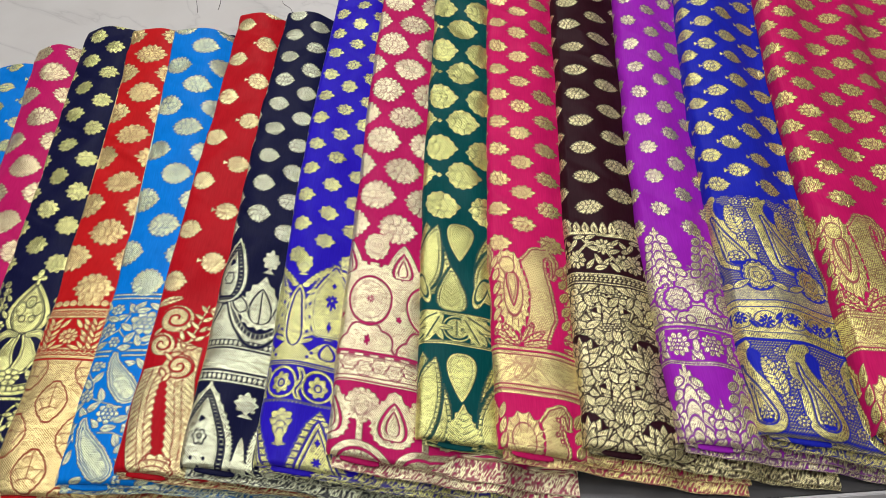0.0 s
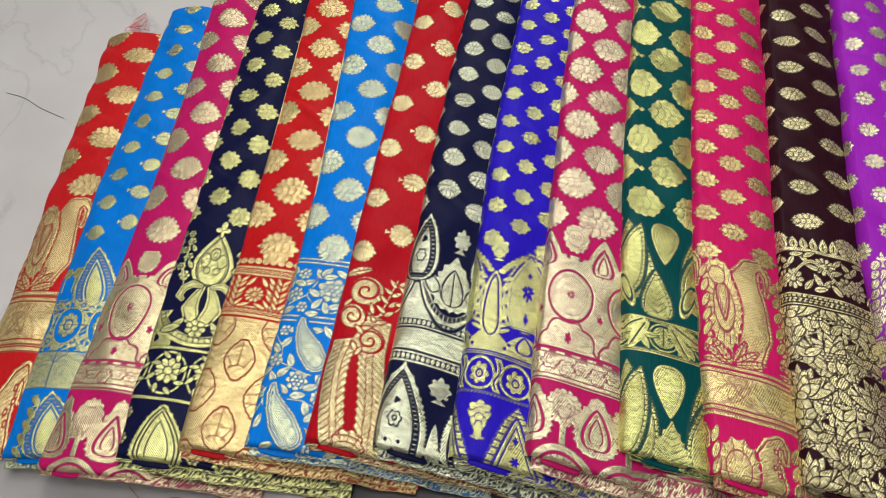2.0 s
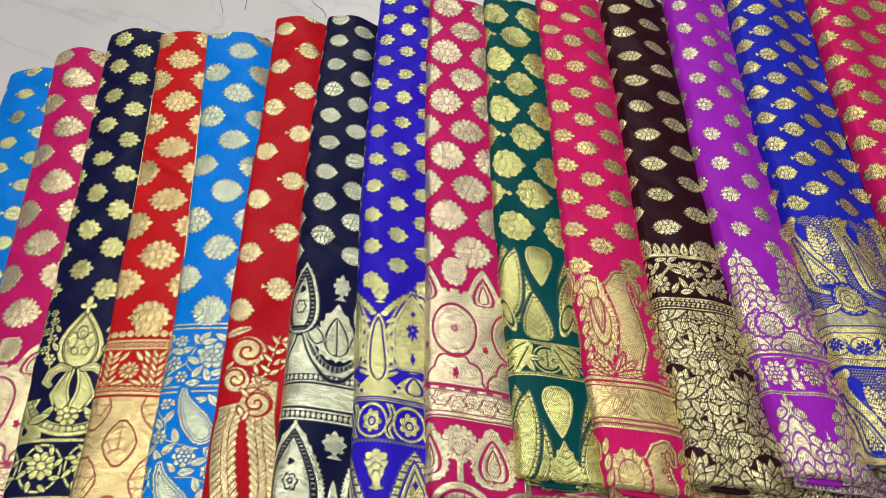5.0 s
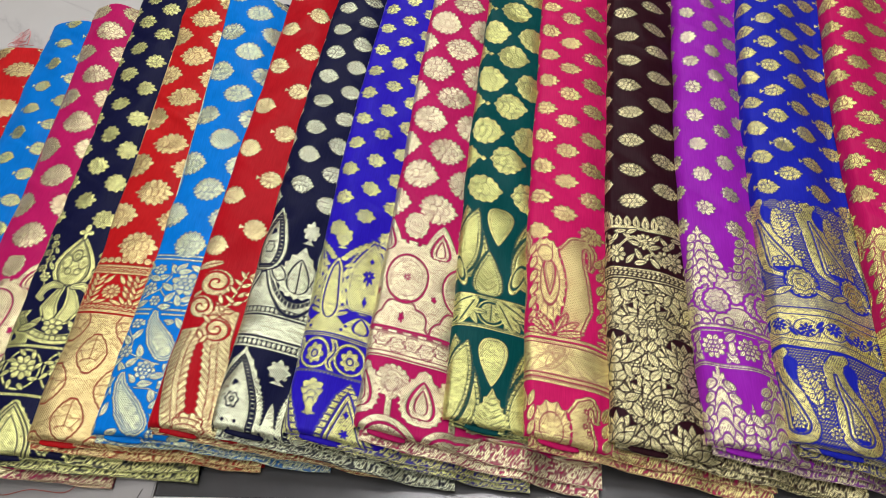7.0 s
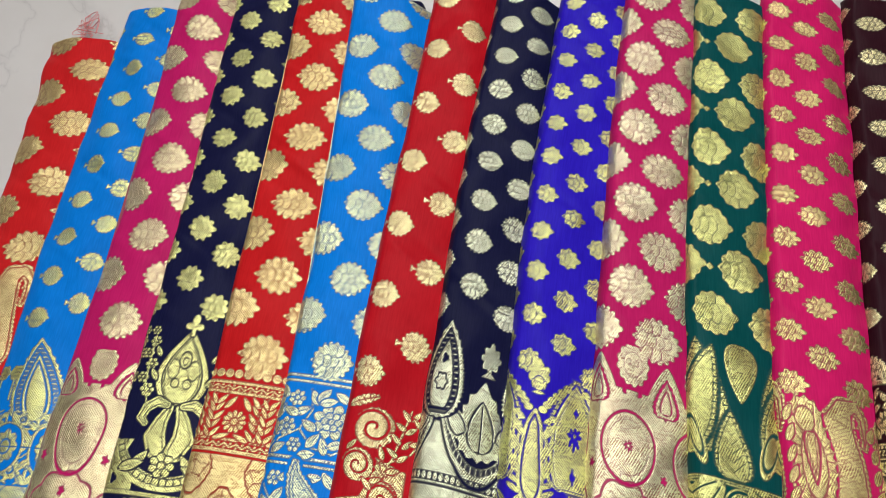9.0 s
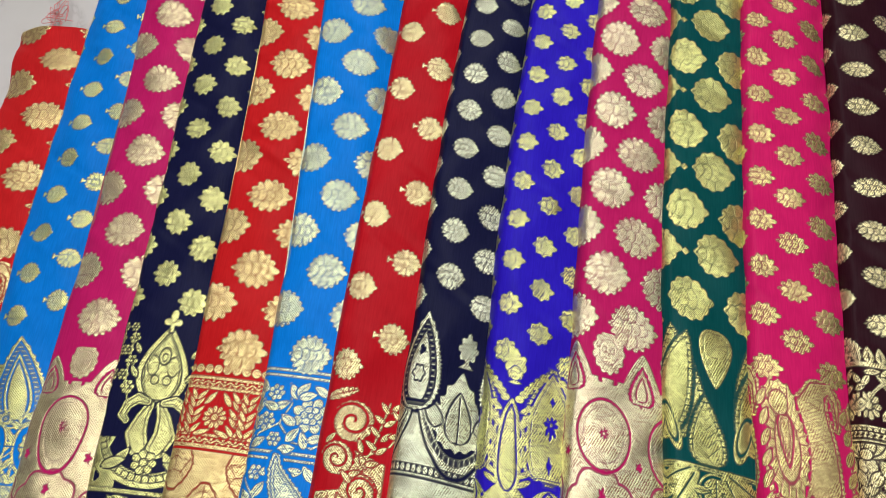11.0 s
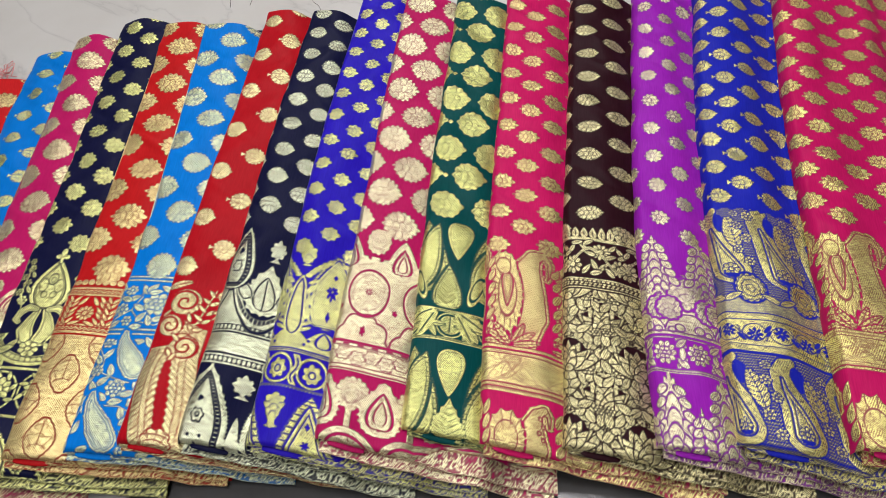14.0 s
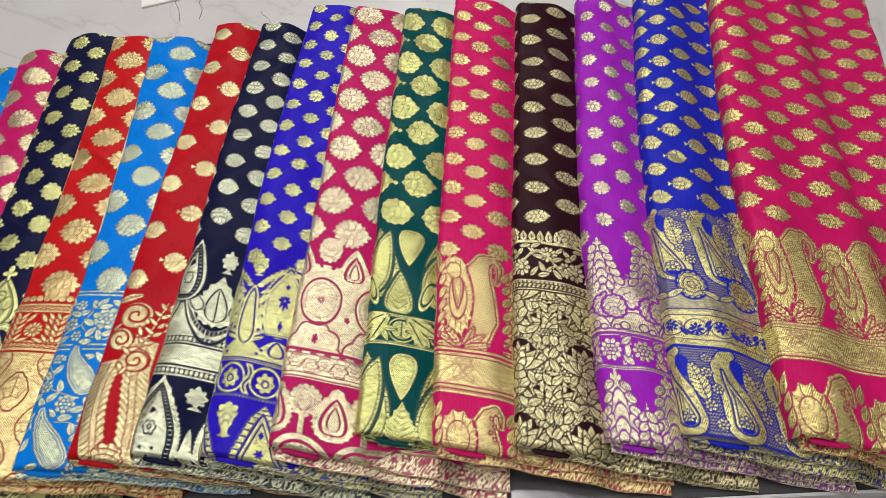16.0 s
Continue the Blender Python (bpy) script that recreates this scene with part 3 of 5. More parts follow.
def spiral(L, x, y, cx, cy, R, s=1, phase=0.0):
    """A scroll: a ridged ribbon winding in to its eye."""
    qx, qy = s * (x - cx), y - cy
    r, th = np.hypot(qx, qy), np.arctan2(qy, qx) + phase
    L.cut(r - R - 1.0)
    w = (r / R * 1.75 - th / (2 * np.pi)) % 1
    edge = r - R * (0.94 + 0.06 * np.abs(np.cos(9 * th)))
    L.put(np.maximum(edge, (np.abs(w - 0.5) - 0.36) * R / 1.75))
    L.cut(np.maximum.reduce([np.abs(np.sin(th * 13 + r * 0.3)) * 1.3 - 0.25, R * 0.55 - r, edge]), 0.75)


def pallu_feather(L):
    """Tall feathered leaves closing on a silk spindle, with scrolls and sprigs above."""
    P = 66.0
    for x, y in repeats(L, P):
        # a great leaf each side of the spindle
        for s, o in ((-1, 0.0), (1, 0.0)):
            mid = 29 + 8 * np.clip((70 - y) / 70, 0, 1.2) ** 1.2
            gap = 0.6 + 3.2 * np.sin(np.pi * np.clip((y + 3) / 84, 0, 1)) ** 0.8
            side = s * (x - mid) - gap
            top = y - (118 if s > 0 else 92) + 0.25 * side
            d = np.maximum.reduce([-side, side - 21, top])
            teeth = 1.6 * np.abs(np.sin(y * np.pi / 6.2))
            L.put(np.maximum(d, -(side - teeth)))
            L.cut(np.maximum.reduce([np.abs(np.sin((y + side * 1.2) * np.pi / 6.2)) * 1.5 - 0.28, np.abs(side - 3.2) - 3.4, top]), 0.9)
            for q in (7.0, 12.2):
                L.cut(np.maximum(line(side, q, 0.55), top + 1), 0.85)
            L.cut(np.maximum.reduce([np.abs(np.sin((y - side * 0.9) * np.pi / 3.6)) * 1.3 - 0.26, np.abs(side - 9.6) - 2.2, top + 1]), 0.7)
            L.cut(np.maximum.reduce([np.abs(np.sin((y + side * 0.8) * np.pi / 5.0)) * 1.4 - 0.28, np.abs(side - 16.5) - 3.6, top + 1]), 0.85)
        d = scallop(x - 36, y - 2, 12, 13, 9, 0.2)
        L.cut(d - 1.0); L.put(d)
        for k in range(3):
            L.cut(np.maximum(np.abs(np.abs(np.hypot(x - 36, y + 10) - 10 - 5 * k) - 0.1) - 0.35, d + 0.8), 0.8)
        L.cut(np.maximum(np.abs(np.sin(np.arctan2(x - 36, y + 10) * 9)) * 2 - 0.4, d + 0.8), 0.7)
        for cx, cy, R, s, ph in ((25, 138, 14.5, 1, 1.2), (18, 111, 11.0, 1, 0.6), (36, 92, 11.5, -1, 0.8)):
            spiral(L, x, y, cx, cy, R, s, ph)
        fern(L, x, y, 14, 156, 65, 12, 3.6, 6)
        vine(L, x, y, ((27, 80), (24, 92), (30, 108), (40, 118), (44, 134), (48, 156)), 1.1); vine(L, x, y, ((40, 118), (52, 126), (60, 140), (58, 154)), 1.0)
        for cx, cy, a in ((31, 103, 60), (26, 100, -50), (36, 112, -30), (42, 112, 70), (40, 124, -60), (47, 122, 50), (41, 134, -50), (49, 132, 40), (43, 143, -60), (50, 142, 50), (45, 152, -40), (52, 153, 30), (55, 134, 70), (60, 147, 30), (54, 148, -50), (33, 122, -20), (12, 124, 40), (30, 80, 20), (25, 84, -30)):
            leaf(L, x, y, cx, cy, a, 4.6, 1.7, False)


def mango_unit(L, P, y0, k=1.0):
    """A petalled body with a drop at its heart, and a crested mango that rises behind it and curls over."""
    for x, y in repeats(L, P):
        x, y = x + 0.0, (y - y0) / k
        e = chain(x, y, ((36, 10, 14), (40, 32, 18), (38, 60, 17), (40, 82, 13), (45, 96, 9.0), (54, 101, 6.0), (60, 94, 4.6), (60, 82, 4.0), (57, 72, 2.5)))
        L.put(ell(x - 30, y - 38, 25, 47))
        L.cut(e - 0.9); L.put(e + 0.9 * np.abs(np.sin((y + 0.3 * x) * 0.9)) - 0.5)
        L.cut(np.abs(e + 2.6) - 0.4, 0.9); L.cut(np.maximum(np.abs(np.sin((y + 0.4 * x) * 0.9)) * 1.3 - 0.3, np.abs(e + 1.2) - 1.4), 0.8)
        L.cut(np.maximum(np.abs(np.sin((y - x * 0.55) * 1.25)) * 1.2 - 0.3, e + 4), 0.62)
        L.cut(np.maximum(np.abs(np.sin((y + x * 1.4) * 0.72)) * 1.2 - 0.2, e + 4), 0.5)
        for cx, cy in ((53, 92), (55, 86), (52, 82), (54, 77)):
            L.cut(np.hypot(x - cx, y - cy) - 1.7); L.put(np.hypot(x - cx, y - cy) - 0.9)
        b = np.minimum(ell(x - 21, y - 52, 13.5, 40), ell(x - 18, y - 82, 12, 16))
        th = np.arctan2((y - 56) * 0.5, x - 22)
        L.cut(b - 1.1); L.put(b + 1.8 * np.abs(np.sin(11 * th)) - 0.9)
        L.cut(np.maximum(np.abs(np.sin(11 * th)) * 2.0 - 0.3, np.abs(b + 2.6) - 2.4), 0.8); L.cut(np.abs(b + 5.4) - 0.35, 0.8)
        L.cut(np.maximum(np.abs(np.sin((y + x * 0.6) * 1.25)) * 1.2 - 0.26, b + 6), 0.55)
        drop = almond(x - 21, 62 - y + 12, 5.0, 36, 0.5)
        L.cut(np.abs(drop) - 0.5, 0.9); L.cut(np.abs(drop + 1.8) - 0.3, 0.7)
        for j in range(6):
            leaf(L, x, y, 6.5 - 0.5 * (j % 2), 14 + 14 * j, 28, 7.0, 3.0)
        for j, lean in enumerate((-86, -62, -38, 24, 50, 78)):
            c, s = math.sin(radians(lean)), math.cos(radians(lean))
            fern(L, x, y, 26 + 13 * c, 1 + 12 * s, lean, 12, 3.2, 6)


def pallu_mango(L, P=59.0):
    """Great crested mangoes over a gilded leaf band, plain silk, and smaller mangoes at the hem."""
    mango_unit(L, P, 90, 1.0)
    L.cut(np.where(L.y < 89, -1.0, 9.0))
    low = Loom(L.x, L.y)
    for x, y in repeats(low, P):
        e = chain(x, y, ((40, -14, 12), (44, 4, 13), (43, 20, 10), (46, 30, 7), (52, 35, 5), (56, 30, 4), (56, 22, 3)))
        low.put(e + 0.9 * np.abs(np.sin(y * 0.9)) - 0.5); low.cut(np.abs(e + 2.4) - 0.4, 0.9); low.cut(np.maximum(np.abs(np.sin((y - x * 0.55) * 1.25)) * 1.2 - 0.3, e + 3.4), 0.6)
        for cx, cy in ((49, 27), (51, 21), (48, 16), (51, 11)):
            low.cut(np.hypot(x - cx, y - cy) - 1.8); low.put(np.hypot(x - cx, y - cy) - 0.9)
        b = ell(x - 22, y - 8, 15, 22)
        th = np.arctan2(y - 4, x - 22)
        low.cut(b - 1.1); low.put(b + 2.0 * np.abs(np.sin(9 * th)) - 0.8); low.cut(np.maximum(np.abs(np.sin(9 * th)) * 2.2 - 0.3, np.abs(b + 3) - 2.8), 0.8)
        low.cut(np.abs(b + 6) - 0.35, 0.8); low.cut(np.maximum(np.abs(np.sin(7 * th)) * 2 - 0.3, np.abs(b + 9) - 2.6), 0.7)
        for j in range(4):
            leaf(low, x, y, 5.5, -6 + 12 * j, 22, 7.0, 3.2)
    L.m = np.maximum(L.m, np.where(L.y < 44, low.m, 0))
    field(L, 44, 89, 0.85)
    for x, y in repeats(L, P):
        for cx, sgn in ((12, 1), (12 + P / 2, -1)):
            for j in range(3):
                qx, qy = turn(x - cx - sgn * j * 8, y - 66 - (j - 1) * 4.5, -sgn * (58 - 12 * j))
                d = np.maximum(ell(qx, qy, 5.5, 20 - 2 * j), np.abs(y - 66.5) - 16.5)
                L.cut(np.abs(d) - 0.4, 0.5); L.cut(np.maximum(line(qx, 0, 0.2), d + 1.2), 0.4)
    L.cut(np.maximum(np.abs(np.sin(L.y * 1.75)) * 1.2 - 0.22, np.abs(L.y - 66.5) - 17), 0.42)
    for y0 in (46.0, 51.0, 83.0, 87.5):
        rope(L, y0, 2.4, 2.8)


def swan_paisley(L, x, y, knots, crescent, plume, heart, k=1.0):
    d = chain(x, y, knots)
    L.cut(d - 1.3); L.put(d)
    L.cut(np.maximum(np.abs(np.sin((y - x) * 1.0)) * 1.2 - 0.22, d + 0.8), 0.5)
    inner = chain(x, y, heart)
    L.cut(np.abs(inner) - 0.7, 0.95); L.put(np.abs(inner + 2.0) - 0.9); L.cut(np.abs(inner + 3.4) - 0.4, 0.9)
    cx, cy = heart[0][:2]
    daisy(L, x, y, cx, cy, heart[0][2] - 3.6, 8)
    L.cut(np.maximum(ell(x - cx, y - cy + 1.5, heart[0][2] - 2.6, heart[0][2] - 2.6), y - cy + 4.5))
    ax, ay, lean = crescent
    qx, qy = turn(x - ax, y - ay, -lean)
    L.cut(ell(qx, qy, 5.4, 10.5))
    fern(L, x, y, *plume)


def pallu_swan(L):
    """Long curved mangoes with plumes on a pricked blue ground, a flowered bar between cords."""
    P = 44.0
    dotted(L, -60, 231)
    L.put(np.maximum(np.abs(L.y - 124) - 9, -99), 0.5); L.cut(np.maximum(np.abs(np.sin(L.x * 1.5 + L.y)) - 0.3, np.abs(L.y - 124) - 9), 0.4)
    for x, y in repeats(L, P):
        swan_paisley(L, x, y, ((58, 163, 17), (52, 182, 14.5), (45, 200, 11), (40, 214, 8.5), (41, 223, 6.5), (47, 228, 4.0)), (52.5, 213, -12), (63, 203, -12, 17, 7.5, 8),
                     ((58, 161, 10.5), (53, 178, 6.5), (46, 198, 2.6), (43, 208, 1.5)))
        swan_paisley(L, x, y, ((50, 14, 15), (46, 34, 12), (40, 50, 9.5), (38, 62, 7.5), (42, 71, 5.5), (48, 74, 3.5)), (53, 60, -8), (63, 46, -14, 17, 7.0, 8),
                     ((50, 15, 9.0), (46, 32, 5.0), (40, 50, 2.0), (39, 58, 1.3)))
        d = ell(x - 27, y - 143, 12.5, 15)
        L.cut(d - 1.6); L.put(scallop(x - 27, y - 143, 12.5, 15, 15, 0.12))
        for rr, n in ((4, 5), (8, 9), (11.6, 13)):
            r, th = np.hypot(x - 27, (y - 143) * 0.84), np.arctan2(y - 143, x - 27)
            L.cut(np.maximum(np.abs(r - rr + 0.9 * np.abs(np.sin(n * th / 2))) - 0.35, d + 0.6), 0.8)
        leaf(L, x, y, 12, 133, 60, 8, 2.6); leaf(L, x, y, 42, 133, -60, 8, 2.6)
        for cx, cy, R in ((33, 222, 5), (24, 210, 4.2), (30, 196, 4.6), (23, 184, 4.2), (31, 172, 4.6), (66, 224, 4), (26, 54, 4.6), (32, 40, 4.2), (25, 26, 4.6), (32, 12, 4.4), (28, 68, 4.2)):
            daisy(L, x, y, cx, cy, R, 7)
    L.cut(np.maximum(78 - L.y, L.y - 117)); field(L, 80.5, 116)
    for y0 in (83.0, 113.5):
        L.cut(np.maximum(np.abs(np.sin((L.x - L.y) * 1.05)) * 1.2 - 0.26, np.abs(L.y - y0) - 3), 0.6); L.cut(line(L.y, y0 - 3.4, 0.5)); L.cut(line(L.y, y0 + 3.4, 0.5))
    for x, y in repeats(L, 41.0):
        for cx, s in ((5.0, 1), (25.5, -1)):
            r, th = np.hypot(x - cx, y - 98 - s), np.arctan2(y - 98 - s, x - cx)
            L.cut(np.maximum(r - 6.2 * np.abs(np.cos(4 * th)) ** 0.5, 1.0 - r)); L.cut(np.abs(r - 9.5) - 0.35 + 9 * (s * (y - 98) > 7), 0.9)
            fx, fy = turn(x - cx - 10, y - 98 + s * 4, s * 40)
            L.cut(ell(fx, fy, 1.6, 4.2)); L.cut(ell(fx - 3, fy + 3, 1.2, 3.2))
        L.cut(line(y, 98 + 7.0 * np.sin((x - 5) * 2 * np.pi / 41.0 + 1.57), 0.9))
    L.cut(np.where(L.y > 231 + 2.5 * np.sin(L.x * 0.5), -1.0, 9.0))


def pallu_medallion(L, P=49.0, x0=25.0, k=1.0):
    """Ovals, busts and drops on a full metal ground, over a band and a toothed hem."""
    x, y = L.x, L.y / k
    G = Loom(x, y)
    field(G, 103, 178)
    tx, ty = G.tile(P, x0, 141)
    d = ell(tx, ty, 18, 24)
    G.cut(ring(d, 0, 1.3)); G.cut(ring(d, 4.2, 0.3), 0.7); G.cut(np.maximum(np.abs(np.sin(14 * np.arctan2(ty, tx))) * 3 - 0.35, ring(d, 2.2, 3.2)), 0.7)
    G.cut(ring(ell(tx, ty, 8, 12), 0, 0.3), 0.5); G.cut(np.maximum(scallop(tx, ty, 3.4, 4.4, 8, 0.75), -ell(tx, ty, 1.0, 1.2)))
    hx, hy = G.tile(P, x0, 100)
    G.cut(ring(scallop(hx, hy, 25, 19, 9, 0.12), 0, 1.0), 0.9)
    for fx, fy in ((x0, 109), (x0 + P / 2, 126)):
        qx, qy = G.tile(P, fx, fy)
        G.cut(scallop(qx, qy, 2.6, 3.0, 5, 0.6))
    bx, by = G.tile(P, x0, 196)
    e = ell(bx, by, 11, 15)
    G.put(scallop(bx, by, 11.5, 15.5, 13, 0.14)); G.cut(np.maximum(np.abs(np.sin(8 * np.arctan2(by / 1.3, bx))) * 3 - 0.3, ring(e, 2.2, 3.2)), 0.8); G.cut(ring(e, 4.4, 0.3), 0.8); G.cut(ring(ell(np.abs(bx) - 2.8, by - 1, 1.5, 2.4), 0, 0.3), 0.8)
    G.put(almond(*G.tile(P, x0 + P / 2, 158), 15, 42, 0.5))
    qx, qy = G.tile(P, x0 + P / 2, 167)
    G.cut(ring(notched(almond(qx, qy, 8.5, 24, 0.5), qx, qy, 20, 0.8, 9), 0, 1.7)); G.cut(ring(almond(qx, qy - 3, 4.0, 15, 0.5), 0, 0.7))
    G.cut(np.maximum(np.abs(np.abs(bx) - 5.5) - 1.4, np.abs(G.y - 178) - 4.5 + np.abs(bx) * 0.3))
    field(G, 78, 102); G.cut(line(y, 102.5, 1.2)); G.cut(line(y, 99, 0.5)); G.cut(line(y, 79.5, 1.0)); G.cut(line(y, 83, 0.7), 0.8)
    for s in (0, 1):
        qx, qy = G.tile(P / 2, x0 + s * P / 4, 91 + (s - 0.5) * 3)
        G.cut(ring(scallop(qx, qy, 7.0, 6.2, 6, 0.3), 0, 0.7), 0.8); G.cut(ring(scallop(qx, qy, 3, 3, 5, 0.4), 0, 0.6), 0.7)
    for tx0 in range(0, 4):
        qx, qy = G.tile(P / 4, x0 + tx0, 101)
        G.cut(np.maximum(np.abs(qx) - 1.0, np.abs(qy) - 0.8))
    bx, by = G.tile(P, x0, 52)
    e = ell(bx, by, 13.0, 19)
    G.put(scallop(bx, by, 13.5, 19.5, 15, 0.12)); G.cut(np.maximum(np.abs(np.sin(9 * np.arctan2(by / 1.4, bx))) * 3 - 0.3, ring(e, 2.6, 3.6)), 0.8); G.cut(ring(e, 5.0, 0.3), 0.8)
    G.cut(ring(ell(np.abs(bx) - 3.6, by - 1, 1.8, 3.0), 0, 0.3), 0.8); G.cut(np.maximum(np.abs(np.abs(bx) - 2.0 - 0.35 * (by + 14)) - 0.3, np.abs(by + 9) - 5), 0.8); G.put(np.maximum(np.abs(bx) - 2.2, np.abs(y - 28) - 9))
    qx, qy = G.tile(P, x0 + P / 2, 16)
    G.put(notched(almond(qx, qy, 17, 58, 0.55), qx, qy, 22, 2.0, 20))
    qx, qy = G.tile(P, x0 + P / 2, 22)
    G.cut(ring(almond(qx, qy, 10, 36, 0.5), 0, 1.8)); G.cut(ring(almond(qx, qy - 5, 5.0, 22, 0.5), 0, 0.8))
    ax, ay = G.tile(P, x0, -4)
    G.put(ell(ax, ay, 24, 22)); G.cut(ring(ell(ax, ay, 17, 16), 0, 2.2)); G.cut(np.maximum(np.abs(np.sin(9 * np.arctan2(ay, ax))) * 3 - 0.5, ring(ell(ax, ay, 17, 16), 3.2, 4.0)))
    L.m = np.maximum(L.m, G.m)


def pallu_silver_leaf(L):
    """Beaded almond leaves, a solid bar between bead rows, and small tree sprigs."""
    P = 60.0
    field(L, 105, 130); L.cut(line(L.y, 104.5, 1.0)); L.cut(line(L.y, 130.5, 1.0))
    for y in (101, 134):
        rule(L, y - 2.4, 0.9); rule(L, y + 2.4, 0.9); beads(L, y, 4.0, 1.5)
    for y0, h, w, cx in ((-14, 110, 23, 15.0),):
        tx, ty = L.tile(P, cx, y0)
        d = almond(tx, ty, w, h, 0.6)
        L.put(notched(d - 1.4, tx, ty, 40, 1.4, 40))
        L.cut(ring(d, 3.4, 1.0)); L.cut(ring(d, 6.8, 1.0)); L.put(np.maximum(ring(d, 5.1, 2.2), np.abs(np.sin((ty) * 0.85)) - 0.75)); L.cut(np.maximum(ring(d, 5.1, 2.0), 0.55 - np.abs(np.sin(ty * 0.75))))
        fx, fy = tx, ty - 46
        L.cut(ring(scallop(fx, fy, 5.5, 7.5, 6, 0.3), 0, 0.9)); L.cut(ring(ell(fx, fy, 1.6, 2.2), 0, 0.8))
        L.cut(scallop(fx, fy - 20, 2.6, 4.4, 3, 0.5)); L.cut(ell(fx - 5, fy + 18, 1.2, 1.6)); L.cut(ell(fx + 5, fy + 18, 1.2, 1.6)); L.cut(ell(fx, fy + 26, 1.2, 1.6))
    d, _ = buti_tree(*L.tile(P, 45, 76), 8.5, 13)
    L.put(d)
    tx, ty = L.tile(P, 45, -10)
    L.put(almond(tx, ty, 5, 48)); L.put(ell(tx, ty - 22, 7, 5)); 
    # upper field
    tx, ty = L.tile(P, 42, 190)
    L.put(np.maximum(137 - L.y, L.y - 176 - 0.0 * tx)); L.cut(ell(tx, ty, 24, 48))
    L.cut(bead_rim(tx, ty, ell(tx, ty, 30, 55), 2.5, 2.4), 0.9)
    L.cut(ring(ell(tx, ty, 31, 57), 0, 0.9))
    qx, qy = L.tile(P, 42, 146)
    L.put(notched(almond(qx, qy, 17, 50, 0.6), qx, qy, 16, 2.6, 18))
    L.cut(ring(almond(qx, qy - 5, 9, 32, 0.6), 0, 0.9)); L.cut(np.maximum(line(qx, 0, 0.7), np.abs(qy - 20) - 14))
    for s in (-1, 1):
        px, py = turn(s * qx - 12, qy - 12, -35)
        L.put(almond(px, py, 7, 24)); L.cut(ring(almond(px, py, 7, 24), 1.6, 0.7))
    tx, ty = L.tile(P, 11, 166)
    d = almond(tx, ty, 16, 68, 0.6)
    L.cut(d - 2); L.put(notched(d, tx, ty, 40, 1.2, 28)); L.cut(ring(d, 3.2, 0.9)); L.cut(ring(d, 6.4, 0.9)); L.cut(np.maximum(ring(d, 4.8, 2.0), 0.55 - np.abs(np.sin(ty * 0.8))))
    L.cut(scallop(tx, ty - 40, 2.4, 4.0, 3, 0.5)); L.cut(ring(scallop(tx, ty - 24, 4.5, 6, 6, 0.3), 0, 0.8))
    d, _ = buti_tree(*L.tile(P, 43, 212), 7.0, 10)
    L.put(d)


